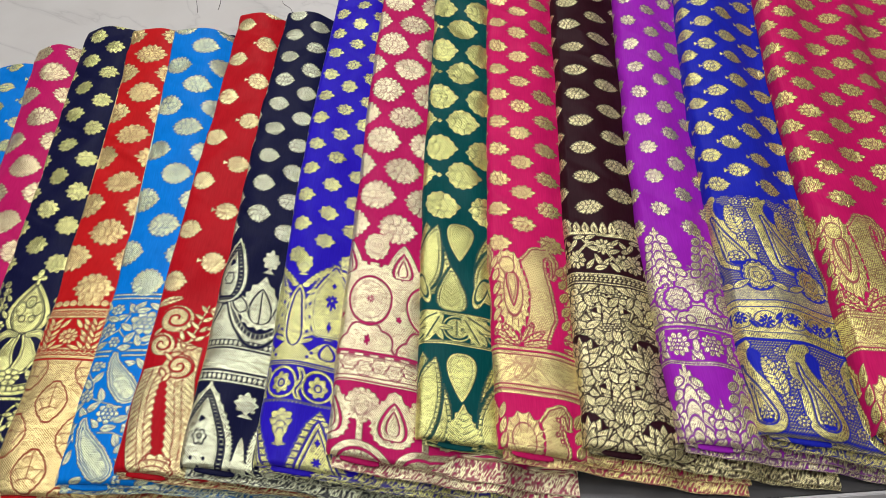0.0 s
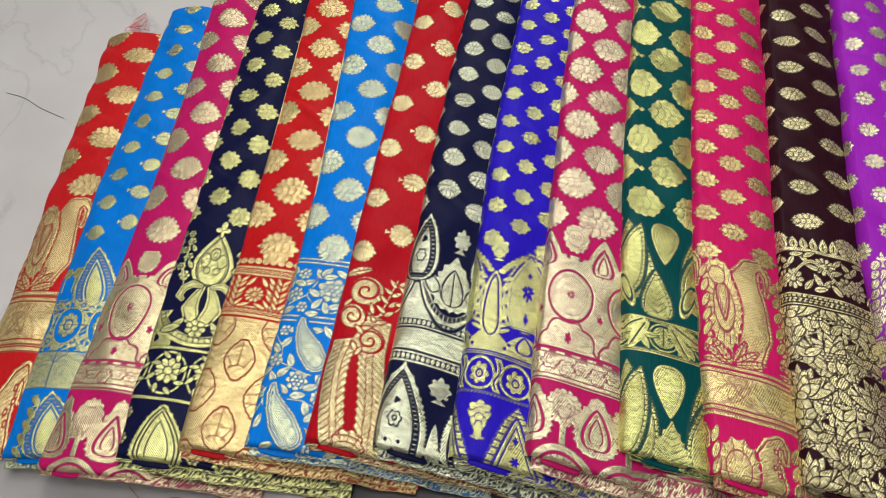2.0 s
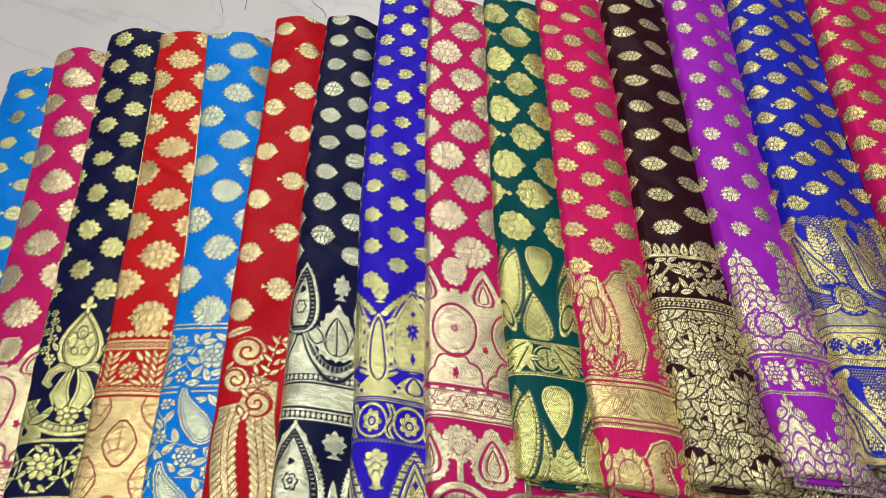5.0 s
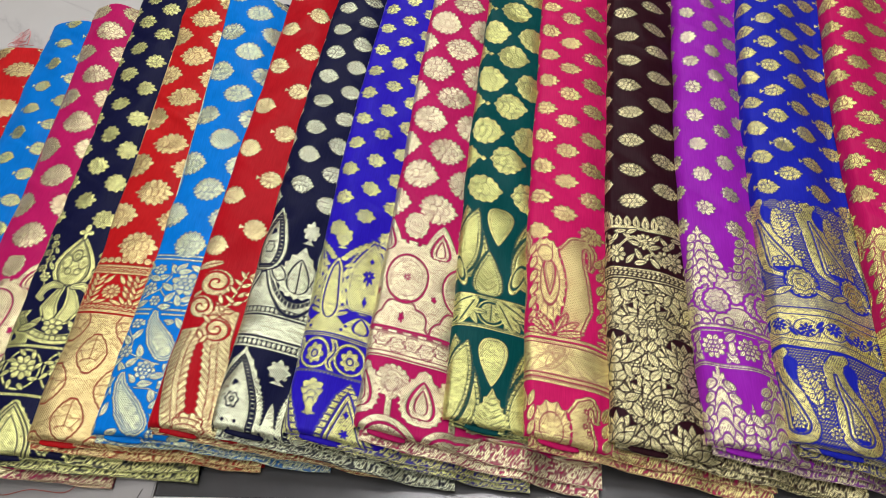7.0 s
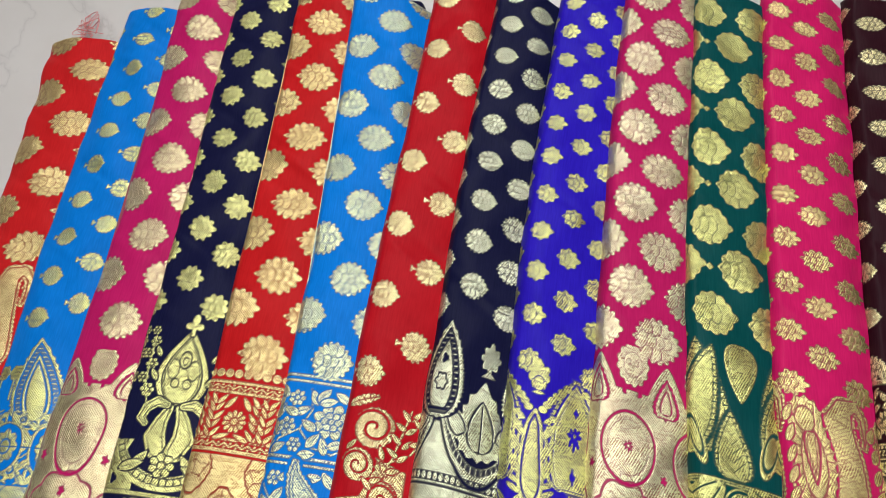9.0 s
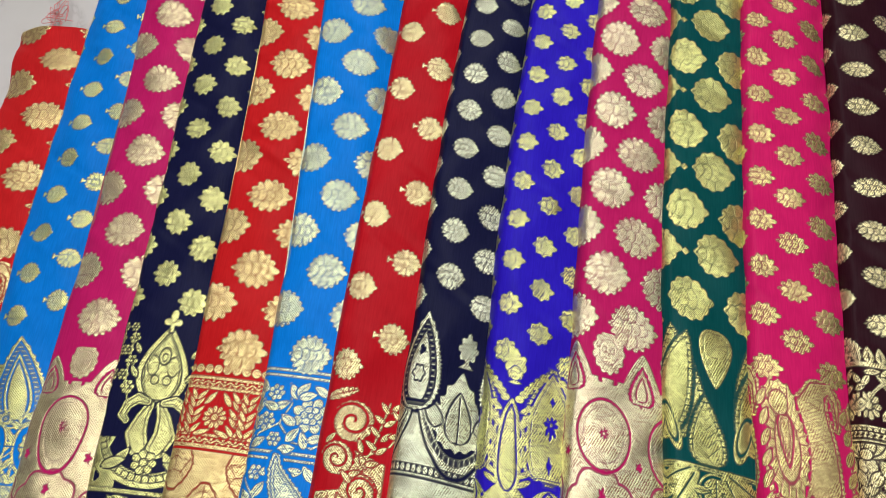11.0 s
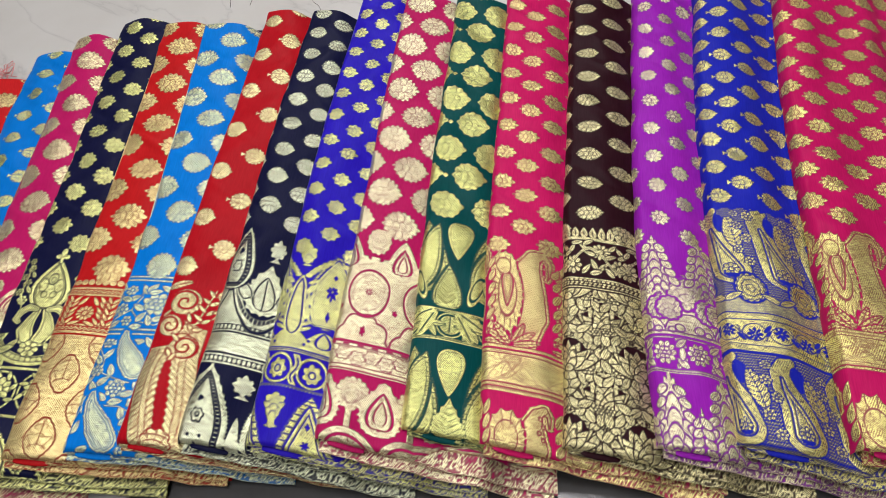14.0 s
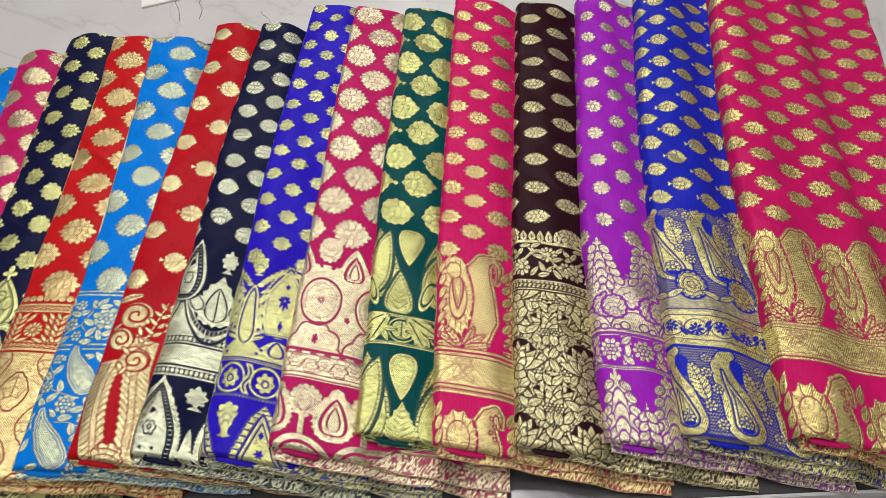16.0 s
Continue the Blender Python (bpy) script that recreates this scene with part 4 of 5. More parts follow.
def pallu_beaded_bud(L):
    """Beaded pointed arches with a star, feathered buds, and flower cartouches."""
    P = 56.0
    rule(L, 71, 2.4); rule(L, 98, 2.4); L.cut(np.maximum(line(L.y, 71, 1.0), np.abs((L.x / 3) % 1 - .5) - .25)); L.cut(np.maximum(line(L.y, 98, 1.0), np.abs((L.x / 3) % 1 - .5) - .25))
    for cx in (22, 50):
        tx, ty = L.tile(P, cx, 84.5)
        L.put(ring(ell(tx, ty, 11.5, 10.5), 0, 1.6)); L.put(scallop(tx, ty, 7.5, 7.5, 7, 0.3)); L.cut(ring(ell(tx, ty, 2.5, 2.5), 0, 0.8))
        qx, qy = L.tile(P, cx + 14, 84.5)
        L.put(np.maximum(line(qx, 2.0 * np.sin(qy / 3), 5.0), np.abs(qy) - 11)); L.cut(np.maximum(line(qx, 2.0 * np.sin(qy / 3), 0.9), np.abs(qy) - 9))
    # hem
    for cx, h, w in ((54, 66, 25),):
        tx, ty = L.tile(P, cx, 0)
        d = np.maximum((np.abs(tx) - w * np.clip(1 - ty / h, 0, 1) ** 0.8) * 0.8, ty - h)
        L.put(d); petal_rim(L, d, ty, 5.2, 6.5); L.cut(ring(d, 6, 0.9)); L.cut(ring(d, 9, 0.6)); L.cut(scallop(tx, ty - 12, 3.6, 4.6, 6, 0.6)); L.cut(scallop(tx, ty - 30, 2.0, 3.4, 4, 0.5))
    tx, ty = L.tile(P, 26, 32)
    d, veins = leaf_blossom(ty - 13, tx * (1.35 - 0.02 * ty), 15, 9.5, 4, 0.14, 0.08, 0.0, ((0.5, 2), (0.95, 3), (1.4, 4)))
    L.put(d); L.cut(np.maximum(veins, d + 0.7), 0.9)
    L.put(ell(tx, ty, 4, 3)); L.put(almond(tx, ty + 10, 3, 12)); L.put(ell(tx, ty + 8, 5, 1.4))
    # upper field
    base = 104 + 12 * np.abs(np.sin((L.x - 12) * np.pi / P * 2)) + 9
    L.put(np.maximum(101 - L.y, L.y - base))
    for cx in (54,):
        tx, ty = L.tile(P, cx, 106)
        L.cut(ring(almond(tx, ty, 6, 18), 0, 1.5)); L.cut(ell(np.abs(tx) - 12, ty - 6, 1.3, 1.6)); L.cut(ell(np.abs(tx) - 15, ty - 1, 1.3, 1.6))
        tx, ty = L.tile(P, cx, 131)
        d = almond(tx, ty, 17, 66, 0.55)
        L.put(d - 3.6); petal_rim(L, d - 3.6, ty, 3.8, 5.0); L.cut(ring(d, 0.2, 1.0)); L.cut(ring(d, 3, 0.3), 0.8)
        L.cut(np.maximum(scallop(tx, ty - 24, 5.0, 6.2, 8, 0.6), -ell(tx, ty - 24, 1, 1.2))); L.cut(scallop(tx, ty - 42, 1.8, 4, 4, 0.5)); L.cut(scallop(tx, ty - 9, 1.8, 3, 4, 0.5))
    tx, ty = L.tile(P, 26, 116)
    d = almond(tx, ty, 9, 52, 0.7)
    L.put(d); L.cut(ring(d, 2.4, 0.8))
    for s in (-1, 1):
        for j in range(6):
            px, py = turn(s * tx - 11, ty - 10 - j * 7, 38)
            L.put(ell(px, py, 5.5, 2.0))
    for j in range(8):
        for s in (-1, 1):
            qx, qy = s * tx - (5 + 2.6 * j + 0.14 * j * j), ty - 52 - j * 4.6
            L.put(ell(qx, qy, 3.0, 3.0) + 9 * (j > 5))
    tx, ty = L.tile(P, 27, 184)
    d, veins = leaf_blossom(ty - 9, tx * (1.35 - 0.03 * ty), 11, 8.0, 4, 0.14, 0.08, 0.0, ((0.6, 2), (1.1, 3)))
    L.put(d); L.cut(np.maximum(veins, d + 0.7), 0.9)
    L.put(ell(tx, ty - 3, 3.0, 4)); L.put(ell(tx, ty - 6 + 9, 4, 1.2))


def pallu_leaf(L):
    """Big toothed leaves with hatched hearts, crossed-leaf band between rules."""
    P = 62.0
    for y0 in (-8, 130):
        tx, ty = L.tile(P, 11, y0)
        qx, qy = turn(tx, ty, 5)
        d = almond(qx, qy, 21.5, 84, 0.62)
        L.put(d); petal_rim(L, d, qy); L.cut(np.maximum.reduce([np.abs(np.sin((qy - qx) * 0.32)) * 2 - 0.25, d + 6]), 0.7); L.cut(np.maximum(np.abs(np.sin((qy + qx) * 0.32)) * 2 - 0.25, d + 6), 0.7)
        tx, ty = L.tile(P, 37, y0 + 44)
        d = -1 * 0 + almond(tx, 40 - ty, 12, 44, 0.55)
        L.put(d); L.cut(ring(d, 2.4, 0.3), 0.7)
        tx, ty = L.tile(P, 58, y0 - 2)
        d = almond(-turn(tx, ty, -14)[0], turn(tx, ty, -14)[1], 16.5, 84, 0.7)
        L.put(d); petal_rim(L, d, ty)
        tx, ty = L.tile(P, 38, y0 + 4)
        d = almond(tx, ty, 13, 34, 0.45) + 99 * (y0 > 0)
        L.put(notched(d, tx, ty, 20, 1.6, 8)); L.cut(np.maximum(np.abs(np.sin(ty * 0.6 - np.abs(tx) * 0.4)) * 2 - 0.35, d + 2), 0.8)
    L.cut(np.maximum(80 - L.y, L.y - 117))
    for y in (85, 113):
        rule(L, y, 3.2); L.cut(np.maximum(line(L.y, y, 1.2), np.abs((L.x / 3) % 1 - .5) - .25), 0.8)
    for x, y in repeats(L, 36.0):
        d = np.hypot(x - 33, y - 99) - 9.0
        L.put(d); L.cut(np.maximum(np.abs(np.sin((y + np.abs(x - 33) * 0.8) * 1.1)) * 1.3 - 0.3, d + 1.0), 0.85); L.cut(np.maximum(line(x, 33, 0.5), d + 0.8), 0.9)
        L.put(np.abs(d - 2.6) - 0.6)
        for k in range(6):
            a = radians(60 * k + 30)
            leaf(L, x, y, 15 + 7 * math.sin(a), 99 + 7.5 * math.cos(a), 60 * k + 30, 6.4, 2.6)
    tx, ty = L.tile(P, 29, 115)
    d = almond(tx, ty, 14, 50, 0.5)
    L.put(d); petal_rim(L, d, ty, 3.2, 4.0); L.cut(np.maximum(np.abs(np.sin((ty - np.abs(tx)) * 0.5)) * 2 - 0.35, d + 5), 0.8)
    for s in (-1, 1):
        for a, l in ((30, 30), (62, 26)):
            qx, qy = turn(s * tx - 8, ty + 1, -(-a))
            px, py = turn(s * tx - 7, ty, a - 90)
            d = ell(px - l / 2 - 4, py, l / 2, 5.2)
            L.put(d); L.cut(np.maximum(line(py, 0, 0.8), d + 1.2))
        qx, qy = turn(s * tx - 26, ty - 26, -18)
        d = ell(qx, qy, 6, 20)
        L.put(d); L.cut(ring(d, 1.8, 0.7))


def pallu_jungle(L):
    """Overall lotus medallions among leaves and blossoms, dark outlines; vine and leaf crest."""
    jaal(L, -60, 150, 15.0, 19.0)
    for x, y in repeats(L, 58.0):
        for cx, cy in ((29, -26), (29, 46), (29, 118), (0, 10), (0, 82), (0, 154)):
            for s in (-1, 1):
                u = s * (x - cx)
                vine(L, u, y, ((1.5, cy - 20), (9, cy - 30), (20, cy - 26), (24, cy - 14), (19, cy - 8)), 1.3)
                vine(L, u, y, ((17, cy - 22), (24, cy), (22, cy + 14), (12, cy + 22)), 1.1)
                for lx, ly, a in ((6, -27, 40), (12, -21, -30), (19, -18, 30), (25, -22, -40), (21, -3, 25), (26, 4, -30), (22, 11, 40), (17, 18, -35), (10, 22, 20), (5, 27, -50), (26, 17, 10), (27, -8, 30), (14, 28, 60)):
                    leaf(L, u, y, lx, cy + ly, a, 6.6, 3.4)
                daisy(L, u, y, 15.5, cy - 13, 4.4, 6); daisy(L, u, y, 24.5, cy + 24, 3.8, 6)
            lotus(L, x, y, cx, cy - 13, 27)
    L.cut(np.maximum(148 - L.y, L.y - 230))
    for y, w in ((150, 1.4), (165, 1.4), (204, 1.2)):
        rule(L, y, w)
    for y in (154, 158, 162):
        beads(L, y, 4.0, 1.5, (y % 8) * 0.25)
    for x, y in repeats(L, 50.0):
        L.put(np.maximum(line(y, 184 + 10 * np.sin((x - 8) * 2 * np.pi / 50), 3.2), np.abs(y - 184) - 17)); L.cut(line(y, 184 + 10 * np.sin((x - 8) * 2 * np.pi / 50), 0.4), 0.8)
        daisy(L, x, y, 30, 191, 9.0, 11); daisy(L, x, y, 5, 177, 8.0, 9); daisy(L, x, y, 46, 177, 7.0, 9)
        for cx, cy, a in ((17, 174, 40), (24, 178, -30), (32, 176, 50), (38, 172, -50), (14, 196, -40), (19, 201, 60), (41, 197, 40), (47, 194, -30), (4, 193, 30), (26, 171, 80), (50, 188, 60), (39, 186, 70), (20, 188, -70), (9, 200, 80)):
            leaf(L, x, y, cx, cy, a, 5.4, 2.2)
    tx, ty = L.tile(8.0, 0, 207)
    L.put(almond(tx, ty, 3.4, 13)); L.put(line(L.y, 206, 2.2)); L.cut(np.maximum(line(tx, 0, 0.6), np.abs(ty - 5) - 3))


def pallu_bud_pile(L):
    """Stacked petal buds on silk, rules, a rosette band and a domed crest."""
    P = 41.0

    def pile(cx, y0, h, w):
        tx, ty = L.tile(P, cx, y0)
        d, veins = leaf_blossom(ty - h * 0.45, tx * (1 + 0.5 * np.clip(ty / h, 0, 1)), h * 0.5, w, 9, 0.10, 0.14, 0.0, ((0.34, 2), (0.62, 3), (0.92, 3), (1.24, 4), (1.58, 5)))
        L.put(d); L.cut(np.maximum(veins - 0.1, d + 1.0))
        for s in (-1, 1):
            for k in range(5):
                px, py = turn(s * tx - w * (1.0 - 0.14 * k), ty - h * (0.2 + 0.15 * k), 30)
                e = ell(px, py, 3.4, 5.8); L.cut(e - 0.9); L.put(e); L.cut(np.maximum(line(px, 0, 0.2), e + 1.2))

    pile(14, -14, 94, 16)
    pile(34.5, -24, 66, 6)
    rule(L, 82, 3.0); rule(L, 110, 2.6); L.cut(np.maximum(line(L.y, 82, 1.0), np.abs((L.x / 3) % 1 - .5) - .25)); L.cut(np.maximum(line(L.y, 110, 1.0), np.abs((L.x / 3) % 1 - .5) - .25))
    L.cut(np.maximum(84 - L.y, L.y - 108.5))
    for x, y in repeats(L, 27.0):
        daisy(L, x, y, 13, 97, 9.2, 10); daisy(L, x, y, 13, 97, 4.6, 6)
        for s in (-1, 1):
            for cy, a in ((89, 50), (97, 0), (105, -50)):
                leaf(L, s * (x - 13), y, 13.2, cy, a, 5.6, 2.4)
    L.cut(np.maximum(112 - L.y, L.y - 160))
    jaal(L, 113, 178, 29, 36)
    tx, ty = L.tile(P, 36, 112)
    d = np.maximum(ell(tx, ty, 24, 26), -ty)
    L.cut(d - 1.6); L.put(d); L.cut(ring(d, 3, 0.8)); L.cut(ring(ell(np.abs(tx) - 8, ty - 8, 4, 4), 0, 0.8)); L.cut(ring(ell(np.abs(tx) - 15, ty - 5, 3, 3), 0, 0.8))
    for cx, cy, R in ((36, 156, 15), (12, 140, 10), (62, 140, 10)):
        tx, ty = L.tile(P, cx, cy)
        L.cut(scallop(tx, ty, R + 1.6, R + 3, 11)); palmette(L, tx, ty, R, R + 2)
    pile(13, 156, 70, 14)


def pallu_spear(L):
    """A great beaded leaf on plain silk, a fine grey bar, scrolls and a beaded leaf above."""
    P = 66.0
    field(L, 82, 118, 0.62)
    for y0, h, w in ((-6, 86, 24), (150, 92, 21)):
        tx, ty = L.tile(P, 36, y0)
        qx, qy = turn(tx, ty, 8)
        d = almond(qx, qy, w, h, 0.62)
        L.cut(d - 1.6); L.put(notched(d, qx, qy, 40, 1.4, 36)); L.cut(ring(d, 3.4, 1.2)); L.cut(ring(d, 8.0, 1.2)); L.cut(np.maximum(ring(d, 5.7, 2.6), 0.5 - np.abs(np.sin(qy * 0.7))), 0.8); L.cut(ring(d, 11, 1.0)); L.cut(np.maximum(np.abs(np.sin((qy - qx) * 0.6)) * 2 - 0.35, d + 12), 0.6)
    for j in range(5):
        tx, ty = L.tile(P, 6 + 1.5 * j, 6 + j * 15)
        L.put(ell(*turn(tx, ty, 30), 3.5, 8)); L.put(line(tx, 0, 1.2) + 9 * (np.abs(ty) > 8))
    jaal(L, 119, 168, 26, 32)
    for cx in (16, 50):
        tx, ty = L.tile(P, cx, 140)
        L.cut(ell(tx, ty, 15, 17)); L.put(ring(ell(tx, ty, 14, 16), 0, 1.6)); rosette(L, tx, ty, 10, 8)
    tx, ty = L.tile(P, 36, 150)
    d = almond(*turn(tx, ty, 8), 21, 92, 0.62)
    L.put(np.maximum(d + 12, d + 12))
    for s in (-1, 1):
        tx, ty = L.tile(P, 36 + s * 27, 205)
        L.put(scallop(tx, ty, 6, 8, 6)); L.put(line(tx, 0, 1.2) + 9 * (np.abs(ty + 16) > 12))


# ---- the fan of folded sarees ----
W, SKEW = 0.192, 0.09          # width of one folded saree, and how far its ends run askew
GOLD, SILVER, PALE, LIME, COPPER, ROSE = (0.80, 0.58, 0.22), (0.74, 0.72, 0.62), (0.80, 0.68, 0.42), (0.74, 0.69, 0.31), (0.84, 0.65, 0.36), (0.84, 0.71, 0.51)
# name: front left corner, back left corner, silk, thread, length of the pallu, pallu, buti, columns, half sizes, lean of columns, label
SAREES = [
    ("red0", (-0.6250, 0.2350), (-0.6877, 0.7822), (0.44, 0.011, 0.013), COPPER, 277, pallu_mango, buti_rose, ((14.0, 404.4, 69.9), (50.1, 365.1, 69.9), (84.0, 404.0, 69.9)), (18, 17), 0.051, "scarlet brocade saree with gold woven mangoes, folded, lowest of the fan"),
    ("sky1", (-0.5600, 0.2300), (-0.6083, 0.8154), (0.0, 0.15, 0.54), LIME, 214, pallu_spear, buti_fish, ((-10.9, 323.1, 38.7), (22.9, 230.3, 38.7), (56.7, 323.1, 38.7), (90.5, 230.3, 38.7)), (9.5, 9.5), 0.040, "sky blue brocade saree with small pale gold sprigs, folded"),
    ("mag", (-0.5101, 0.2178), (-0.5352, 0.8332), (0.40, 0.008, 0.10), ROSE, 213, pallu_medallion, buti_lotus, ((11.0, 280.7, 79.8), (37.2, 319.0, 79.8), (62.0, 281.0, 79.8)), (16, 16.5), 0.003, "magenta brocade saree with large rose gold blossoms, folded"),
    ("navy1", (-0.4441, 0.2258), (-0.4704, 0.8473), (0.004, 0.005, 0.032), (0.78, 0.73, 0.36), 238, pallu_finial, buti_dahlia, ((2.1, 244.5, 47.6), (27.2, 267.2, 47.6), (52.3, 244.5, 47.6), (77.4, 267.2, 47.6)), (10.5, 12), -0.005, "midnight navy brocade saree with pale gold blossoms, folded"),
    ("org", (-0.3900, 0.2336), (-0.4021, 0.8232), (0.42, 0.008, 0.010), COPPER, 183, pallu_gilded, buti_rose, ((10.0, 232.6, 68.5), (39.5, 195.2, 68.5), (68.0, 230.0, 68.5)), (17, 16.5), -0.011, "vermilion red brocade saree with a solid gold pallu, folded"),
    ("sky2", (-0.3371, 0.2358), (-0.3421, 0.8055), (0.0, 0.16, 0.58), (0.72, 0.72, 0.52), 179, pallu_blossom, buti_lotus, ((8.0, 223.5, 69.0), (34.1, 189.0, 69.0), (60.0, 223.1, 69.0)), (14.5, 15), 0.033, "bright sky blue brocade saree with silver creeper pallu, folded"),
    ("red", (-0.2955, 0.2372), (-0.2638, 0.8216), (0.36, 0.004, 0.010), (0.84, 0.71, 0.45), 162, pallu_feather, buti_fish, ((-17.0, 204.0, 63.6), (12.4, 177.3, 63.6), (42.8, 204.0, 63.6), (72.0, 177.3, 63.6)), (11.5, 12), 0.008, "crimson brocade saree with feather scroll gold pallu, folded"),
    ("navy2", (-0.2448, 0.2347), (-0.2026, 0.8083), (0.004, 0.005, 0.030), SILVER, 226, pallu_silver_leaf, buti_lotus, ((-2.2, 234.8, 38.8), (25.1, 253.8, 38.8), (52.4, 234.8, 38.8), (79.7, 253.8, 38.8)), (9.8, 10.5), -0.018, "dark navy brocade saree with silver leaf pallu, folded"),
    ("royal", (-0.1860, 0.2292), (-0.1418, 0.8306), (0.018, 0.007, 0.38), LIME, 198, pallu_beaded_bud, buti_sprig, ((-8.0, 215.0, 35.8), (14.6, 233.8, 35.8), (37.6, 215.0, 35.8), (60.0, 232.0, 35.8)), (8, 8.8), 0.002, "royal blue brocade saree with beaded yellow gold pallu, folded"),
    ("rani", (-0.1365, 0.2323), (-0.0754, 0.8074), (0.40, 0.008, 0.095), (0.86, 0.74, 0.58), 213, pallu_medallion, buti_lotus, ((0.0, 223.4, 74.6), (22.0, 260.0, 74.6), (43.5, 222.1, 74.6), (66.0, 260.0, 74.6)), (16, 17.5), -0.001, "rani pink brocade saree with oval medallion pallu, folded"),
    ("green", (-0.0641, 0.2397), (-0.0149, 0.8026), (0.0, 0.052, 0.054), LIME, 214, pallu_leaf, buti_bloom, ((-4.0, 274.4, 74.6), (19.5, 235.0, 74.6), (40.0, 274.4, 74.6), (62.0, 232.8, 74.6)), (15, 17.5), -0.030, "bottle green brocade saree with lime gold leaf pallu, folded"),
    ("pink", (-0.0094, 0.2278), (0.0516, 0.8207), (0.48, 0.008, 0.10), (0.84, 0.69, 0.36), 198, pallu_mango, buti_dahlia, ((-13.8, 220.7, 39.6), (10.9, 236.4, 39.6), (34.1, 220.7, 39.6), (58.8, 241.9, 39.6), (83.5, 220.7, 39.6)), (11, 9.3), 0.005, "hot pink brocade saree with gold mango pallu, folded"),
    ("mar", (0.0582, 0.2242), (0.1286, 0.8071), (0.020, 0.003, 0.007), (0.80, 0.68, 0.46), 220, pallu_jungle, buti_lotus, ((-5.9, 255.7, 39.0), (25.0, 237.3, 39.0), (55.9, 255.7, 39.0), (86.8, 237.3, 39.0)), (11.5, 8.8), -0.019, "dark maroon brocade saree with overall gold lotus pallu, folded"),
    ("purp", (0.1252, 0.2216), (0.1997, 0.8087), (0.265, 0.013, 0.375), (0.84, 0.72, 0.56), 205, pallu_bud_pile, buti_petal, ((-1.4, 206.6, 39.8), (22.9, 227.2, 39.8), (47.2, 206.6, 39.8), (61.8, 428.6, 39.8), (86.1, 206.6, 39.8)), (8.3, 9), -0.030, "violet purple brocade saree with pale gold bud pallu, folded"),
    ("roy2", (0.1821, 0.2197), (0.2726, 0.8118), (0.010, 0.016, 0.36), (0.80, 0.68, 0.30), 236, pallu_swan, buti_fish, ((-11.7, 264.7, 36.7), (11.8, 247.0, 36.7), (32.9, 264.7, 36.7), (57.5, 247.0, 36.7), (81.0, 273.4, 36.7), (104.5, 247.0, 36.7)), (10, 9.2), -0.036, "cobalt blue brocade saree with long gold mango pallu, folded"),
    ("last", (0.2573, 0.2113), (0.3591, 0.8187), (0.45, 0.006, 0.098), (0.86, 0.71, 0.33), 222, pallu_mango, buti_dahlia, ((-17.2, 219.9, 38.3), (6.8, 240.4, 38.3), (29.8, 224.0, 38.3), (56.3, 250.1, 38.3), (79.8, 269.1, 38.3), (101.6, 364.2, 38.3), (125.6, 384.7, 38.3), (149.6, 405.2, 38.3), (173.6, 425.7, 38.3), (197.6, 446.2, 38.3)), (11.5, 9.6), -0.017, "rani pink brocade saree with gold mango pallu, topmost and fully seen"),
]
# heights on each cloth at which its pallu's drawn heights lie, and a shift across
DRAWN = dict(
    red0=((0.0, 93.5, 159.5, 274.5), (0, 44, 89, 194), 0), mag=((0.0, 40, 70, 95.3, 151.7, 202, 213), (6, 52, 79, 102, 141, 196, 207), 10),
    navy2=((0.0, 22.6, 67.5, 76, 82, 102, 108, 117, 152, 222, 226), (8, 32, 96, 101, 105, 130, 134, 139, 170, 234, 238), 2),
    royal=((0.0, 34.4, 50.3, 66, 85.1, 116.5, 152.5, 185.7, 197), (6, 45, 71, 84.5, 98, 136, 155, 193, 204), -4),
    rani=((0.0, 27, 42.6, 61.8, 86.8, 115.5, 141, 164.5, 199.8, 213), (6, 34, 52, 79, 102, 117, 141, 165, 196, 209), 2),
    last=((0.0, 37, 66, 102, 183, 212), (-6, 24, 44, 89, 170, 197), -4), mar=((0.0, 45.7, 116.4, 151, 160.5, 187, 220), (0, 46, 118, 150, 165, 186, 221), 4),
    purp=((0.0, 64, 97.4, 136.2, 203), (0, 81, 110, 150, 225), 1), sky1=((0.0, 58.5, 95.6, 137.5, 211.5), (2, 80, 118, 150, 241), 12))


def drawn(key, x, y):
    """Cloth millimetres to the drawing's millimetres."""
    if key not in DRAWN:
        return x, y
    a, b, dx = DRAWN[key]
    k = (b[1] - b[0]) / (a[1] - a[0])
    return x - dx, np.where(y < a[0], b[0] + (y - a[0]) * k, np.where(y > a[-1], b[-1] + y - a[-1], np.interp(y, a, b)))


SHIFT = 9.4     # millimetres of cloth that turn down the folded side


